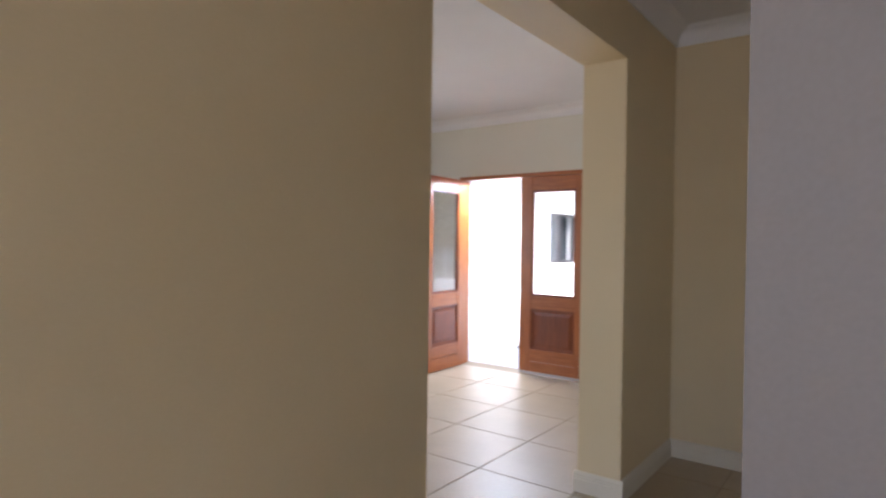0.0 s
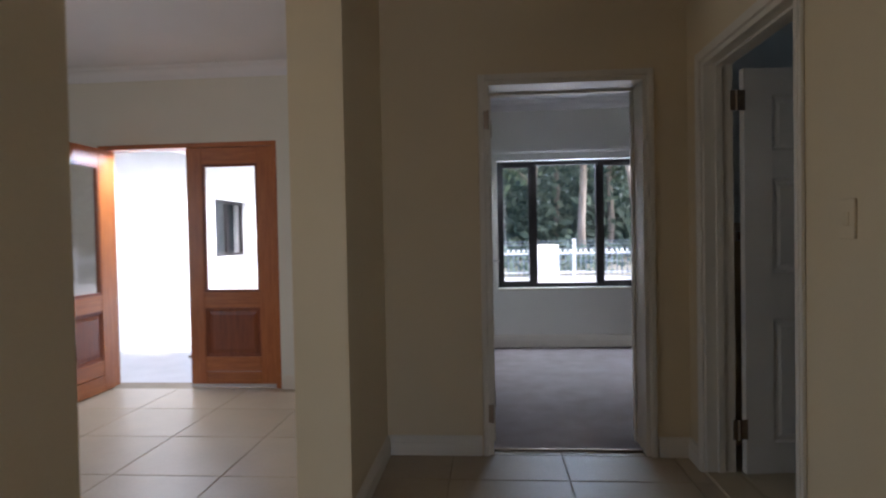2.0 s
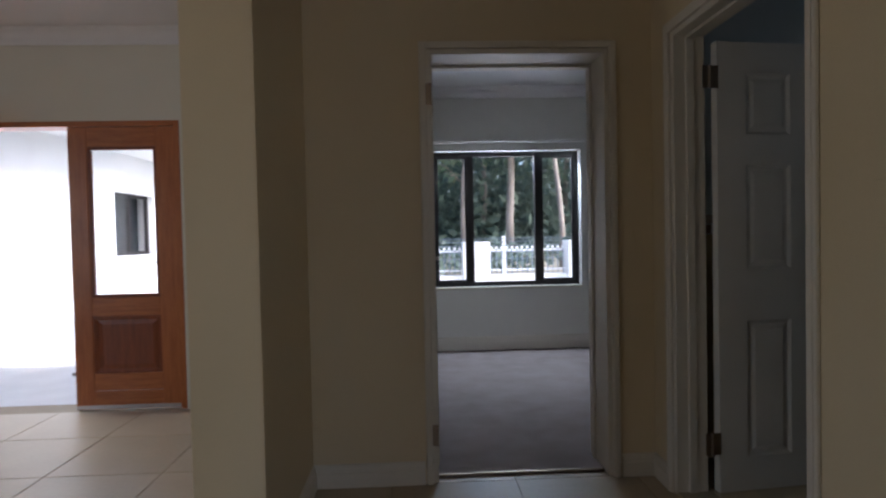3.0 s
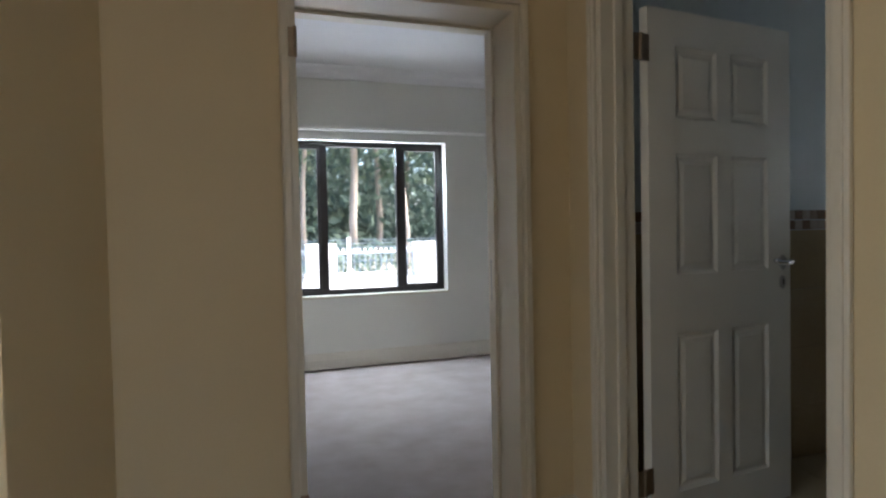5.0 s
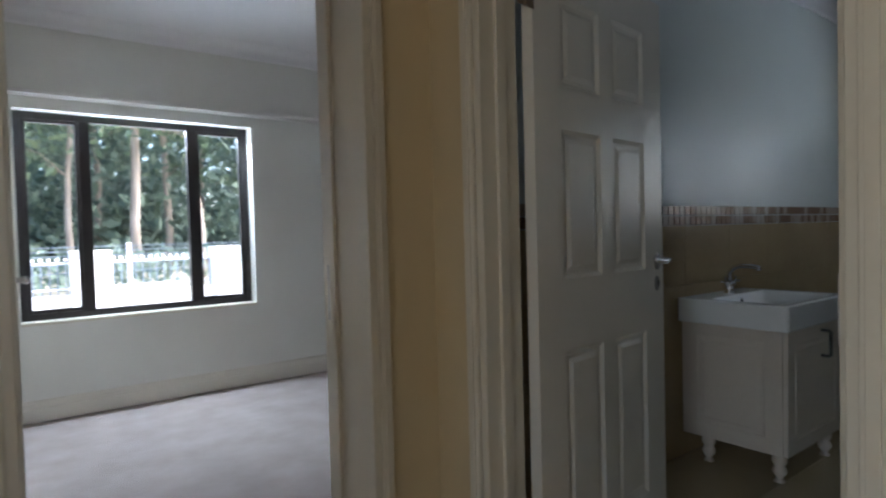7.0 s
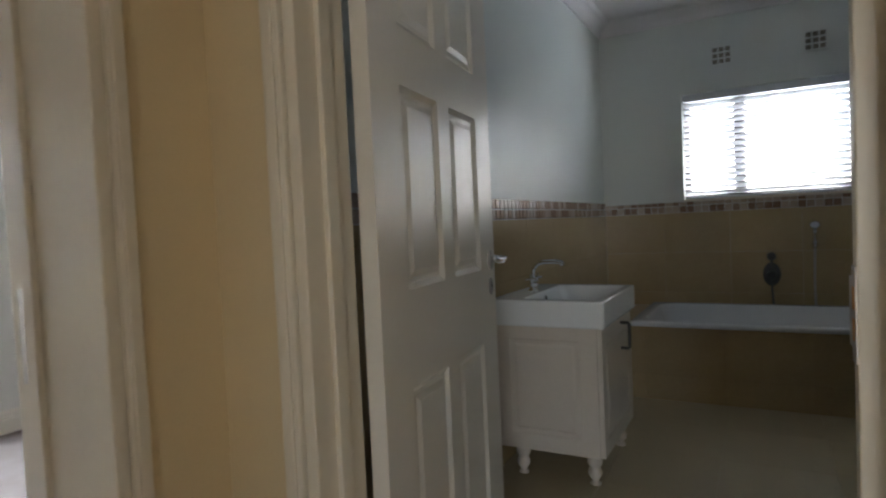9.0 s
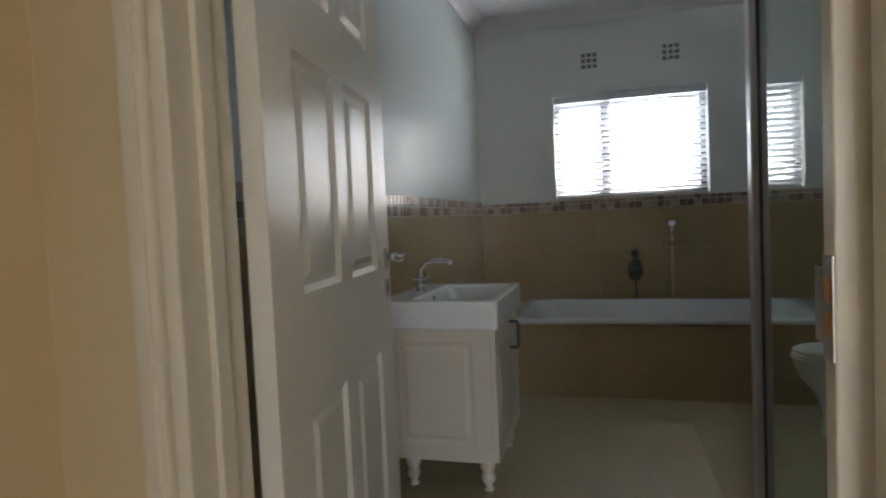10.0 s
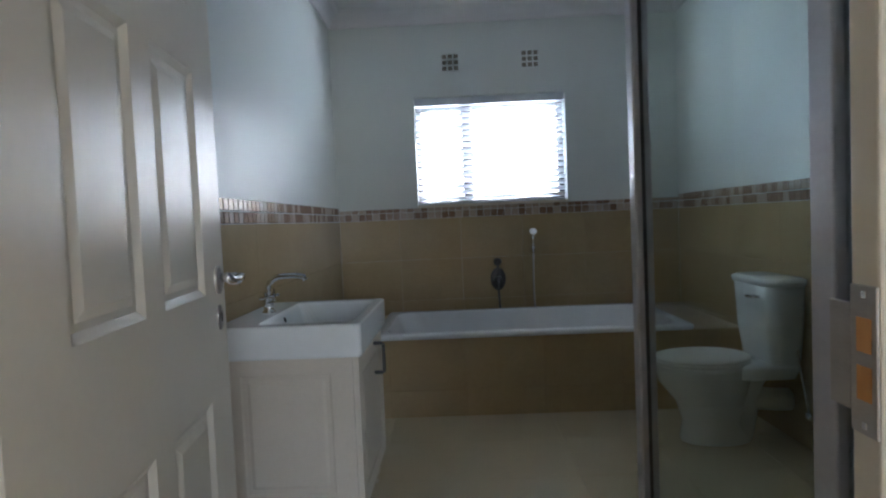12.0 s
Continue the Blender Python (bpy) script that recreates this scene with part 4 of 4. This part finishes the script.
def leaf_mesh(name, centres, size, mat):
    """Many small bent leaf clumps as one mesh."""
    n = len(centres)
    a = rng.normal(size=(n, 3))
    a /= np.linalg.norm(a, axis=1)[:, None]
    b = np.cross(a, rng.normal(size=(n, 3)))
    b /= np.linalg.norm(b, axis=1)[:, None]
    s = size * rng.uniform(0.5, 1.4, size=(n, 1))
    c = np.asarray(centres)
    v = np.stack([c - a * s, c - b * s * 0.45 + a * s * 0.1, c + a * s, c + b * s * 0.45 + a * s * 0.1], 1).reshape(-1, 3)
    me = bpy.data.meshes.new(name)
    me.from_pydata(v.tolist(), [], [(4 * i, 4 * i + 1, 4 * i + 2, 4 * i + 3) for i in range(n)])
    me.materials.append(mat)
    return me


def tree(x, y, h, r, lean, first, clumps):
    z0 = ground_height(x, y)
    t = thing("gum_tree", (x, y, z0), "tall gum tree with a pale bare trunk and thin green crown", "tree", "gum trees beyond the fence")
    pts = [(lean * (i / 8) ** 1.3 * h + 0.06 * math.sin(i * 1.7 + x), 0.05 * math.cos(i * 2.1 + y), h * i / 8 - 0.1) for i in range(9)]
    bm = tube(pts, r, 10, None, 0.3)
    cs = []
    for k in range(clumps):
        f = rng.uniform(first, 1.0)
        i = min(7, int(f * 8))
        base = Vector(pts[i])
        ang, ln = rng.uniform(0, 6.283), rng.uniform(0.8, 2.6) * (1.15 - 0.5 * f)
        tip = base + Vector((math.cos(ang) * ln, math.sin(ang) * ln, rng.uniform(0.2, 1.2)))
        mid = (base + tip) / 2 + Vector((0, 0, 0.2))
        tube([base, mid, tip], r * 0.22, 6, bm, 0.3)
        m = int(rng.integers(90, 150))
        cs.append(np.array(tip) + rng.normal(size=(m, 3)) * np.array([0.6, 0.6, 0.4]))
        cs.append(np.array(mid) + rng.normal(size=(m // 3, 3)) * np.array([0.5, 0.5, 0.35]))
    part("trunk", bm, BARK, t, "", True)
    ob = new("crown", leaf_mesh("crown", np.concatenate(cs), 0.15, LEAF))
    ob.parent = t
    return t


for x, y, h, r, lean, first, c in ((3.75, 22, 13, 0.15, 0.0, 0.45, 16), (5.35, 21, 11, 0.10, -0.09, 0.4, 12), (-0.4, 23, 12, 0.15, 0.02, 0.4, 14), (7.6, 24, 13, 0.17, 0.01, 0.35, 16),
                                   (2.1, 22.5, 12, 0.10, 0.03, 0.3, 14), (9.8, 22.5, 12, 0.16, -0.02, 0.35, 14), (12.4, 25, 13, 0.18, 0.01, 0.35, 16), (-3.4, 25, 12, 0.16, 0.0, 0.35, 14),
                                   (5.9, 28, 14, 0.16, 0.0, 0.3, 16), (15.5, 24, 13, 0.17, 0.02, 0.3, 16), (3.9, 31, 14, 0.15, -0.02, 0.3, 14), (18.5, 27, 13, 0.17, 0.0, 0.3, 16),
                                   (11, 30, 14, 0.16, 0.02, 0.3, 16), (-6.5, 27, 13, 0.17, 0.01, 0.3, 16), (8.6, 33, 14, 0.16, 0.0, 0.25, 16), (22, 28, 13, 0.18, 0.0, 0.3, 16)):
    tree(x, y, h, r, lean, first, c)

# undergrowth and far woods
cs = []
for k in range(460):
    cx, cy = rng.uniform(-22, 42), rng.uniform(28, 52)
    top = rng.uniform(3, 15) if k % 3 else rng.uniform(0.5, 3.0)
    m = 260
    cs.append(np.stack([rng.normal(cx, 1.3, m), rng.normal(cy, 1.0, m), 0.1 + np.abs(rng.normal(top * 0.6, top * 0.28, m))], 1))
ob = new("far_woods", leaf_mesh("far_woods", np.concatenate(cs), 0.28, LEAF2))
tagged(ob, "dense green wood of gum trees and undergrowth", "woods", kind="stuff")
cs = []
for k in range(60):
    cx, cy = rng.uniform(-12, 26), rng.uniform(18.5, 24)
    cs.append(np.stack([rng.normal(cx, 0.7, 90), rng.normal(cy, 0.5, 90), 0.1 + np.abs(rng.normal(0.25, 0.3, 90))], 1))
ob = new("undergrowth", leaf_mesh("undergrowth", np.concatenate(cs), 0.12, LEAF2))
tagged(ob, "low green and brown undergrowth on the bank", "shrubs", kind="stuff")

# ---- floors and their pieces ----
structure("floor_hall", box((-4.4, -2.4, -0.2), (3.4, EY + 0.07, -0.004)), GROUT, "beige floor tiles with thin grey joints", "floor")
flo = bpy.data.objects["floor_hall"]


def tile_mesh(w, d, t, mat, bevel=0.002):
    """A bevelled tile lying from 0 to w, 0 to d, its top at t."""
    b = bevel
    v = [(0, 0, 0), (w, 0, 0), (w, d, 0), (0, d, 0), (0, 0, t - b), (w, 0, t - b), (w, d, t - b), (0, d, t - b), (b, b, t), (w - b, b, t), (w - b, d - b, t), (b, d - b, t)]
    f = [(4, 5, 9, 8), (5, 6, 10, 9), (6, 7, 11, 10), (7, 4, 8, 11), (8, 9, 10, 11), (0, 1, 5, 4), (1, 2, 6, 5), (2, 3, 7, 6), (3, 0, 4, 7)]
    me = bpy.data.meshes.new("tile")
    me.from_pydata(v, [], f)
    me.materials.append(mat)
    return me


TILES = {}


def tile(parent, w, d, t, mat, m, name="tile"):
    k = (round(w, 3), round(d, 3), t, mat.name)
    if k not in TILES:
        TILES[k] = tile_mesh(w, d, t, mat, 0.0004 if mat in (WTILE, BTILE) else 0.002)
    ob = new(name, TILES[k])
    ob.parent = parent
    ob.matrix_basis = m
    return ob


def lay(parent, x0, x1, y0, y1, ox, oy, step, gap, mat, place):
    i0, j0 = math.floor((x0 - ox) / step), math.floor((y0 - oy) / step)
    for i in range(i0, math.ceil((x1 - ox) / step)):
        for j in range(j0, math.ceil((y1 - oy) / step)):
            a, b = max(x0, ox + i * step + gap / 2), min(x1, ox + (i + 1) * step - gap / 2)
            c, d = max(y0, oy + j * step + gap / 2), min(y1, oy + (j + 1) * step - gap / 2)
            if b - a > 0.01 and d - c > 0.01:
                tile(parent, b - a, d - c, 0.006, mat, place(a, c))


def flat(a, c):
    return pose(a, c, -0.006)


lay(flo, -4.4, EX - 0.002, -2.4, 5.65, 0.24, 3.88, 0.6, 0.005, FTILE, flat)
lay(flo, EX, HX0 - 0.001, OY0, OY1, 0.24, 3.88, 0.6, 0.005, FTILE, flat)
lay(flo, HX0, HX1, 1.1, EY, 0.24, 3.88, 0.6, 0.005, FTILE, flat)
lay(flo, HX0, 3.4, -2.4, 1.098, 0.24, 3.88, 0.6, 0.005, FTILE, flat)
lay(flo, BDX0 + 0.036, BDX1 - 0.036, EY + 0.002, EY + 0.062, 0.24, 3.88, 0.6, 0.005, FTILE, flat)
structure("floor_entrance_strip", box((-4.4, EY + 0.07, -0.2), (EX, 5.87, -0.004)), GROUT, "grey screed under the entrance tiles", "floor")
structure("floor_bedroom", box((-0.12, EY + 0.07, -0.2), (4.2, WY, 0.008)), CARPET, "beige cut-pile carpet", "floor")
bf = structure("floor_bathroom", box((HX1, BY0, -0.2), (BX, BY1, 0.006)), BTGROUT, "beige bathroom floor tiles", "floor")


def flat_bath(a, c):
    return pose(a, c, 0.006)


lay(bf, 1.711, 4.548, BY0 + 0.012, BY1 - 0.012, 1.9, 2.1, 0.45, 0.0012, BTILE, flat_bath)
lay(bf, HX1, 1.6865, BTY0 + 0.036, BTY1 - 0.036, 1.9, 2.1, 0.45, 0.0012, BTILE, flat_bath)
wl, wr_, wwin = (bpy.data.objects[n] for n in ("wall_bathroom_left", "wall_bathroom_right", "wall_bathroom_window"))


def on_left(a, c):
    return Matrix(((1, 0, 0, a), (0, 0, -1, BY1 - 0.004), (0, 1, 0, c), (0, 0, 0, 1)))


def on_right(a, c):
    return Matrix(((-1, 0, 0, a), (0, 0, 1, BY0 + 0.004), (0, 1, 0, c), (0, 0, 0, 1)))


def on_window(a, c):
    return Matrix(((0, 0, -1, BX - 0.004), (-1, 0, 0, -a), (0, 1, 0, c), (0, 0, 0, 1)))


def on_tub(a, c):
    return Matrix(((0, 0, -1, 4.55), (-1, 0, 0, -a), (0, 1, 0, c), (0, 0, 0, 1)))


def grid(parent, a0, a1, z0, z1, oa, oz, sa, sz, gap, mat, place, flip=False, name="tile"):
    for i in range(math.floor((a0 - oa) / sa), math.ceil((a1 - oa) / sa)):
        for j in range(math.floor((z0 - oz) / sz), math.ceil((z1 - oz) / sz)):
            a, b = max(a0, oa + i * sa + gap / 2), min(a1, oa + (i + 1) * sa - gap / 2)
            c, d = max(z0, oz + j * sz + gap / 2), min(z1, oz + (j + 1) * sz - gap / 2)
            if b - a > 0.008 and d - c > 0.008:
                tile(parent, b - a, d - c, 0.006, mat, place(b if flip else a, c), name)


grid(wl, 1.715, BX - 0.011, 0.012, TZ, BX, TZ, 0.45, 0.3, 0.0012, WTILE, on_left)
grid(wr_, 1.715, BX - 0.011, 0.012, TZ, BX, TZ, 0.45, 0.3, 0.0012, WTILE, on_right, True)
grid(wwin, -BY1 + 0.011, -BY0 - 0.011, 0.475, TZ, -BY1, TZ, 0.45, 0.3, 0.0012, WTILE, on_window)
grid(sr, -BY1 + 0.011, -BY0 - 0.011, 0.012, 0.470, -BY1, 0.470, 0.45, 0.3, 0.0012, WTILE, on_tub)
grid(sr, 4.555, BX - 0.011, BY0 + 0.011, 2.155, 4.555, BY0, 0.45, 0.3, 0.0012, WTILE, lambda a, c: pose(a, c, 0.470))
grid(wl, 1.715, BX - 0.011, TZ, MZ, BX, TZ, 0.051, 0.051, 0.004, MOSAIC, on_left, name="mosaic_tile")
grid(wr_, 1.715, BX - 0.011, TZ, MZ, BX, TZ, 0.051, 0.051, 0.004, MOSAIC, on_right, True, name="mosaic_tile")
grid(wwin, -BY1 + 0.011, -BY0 - 0.011, TZ, BWZ0 - 0.013, -BY1, TZ, 0.051, 0.051, 0.004, MOSAIC, on_window, name="mosaic_tile")
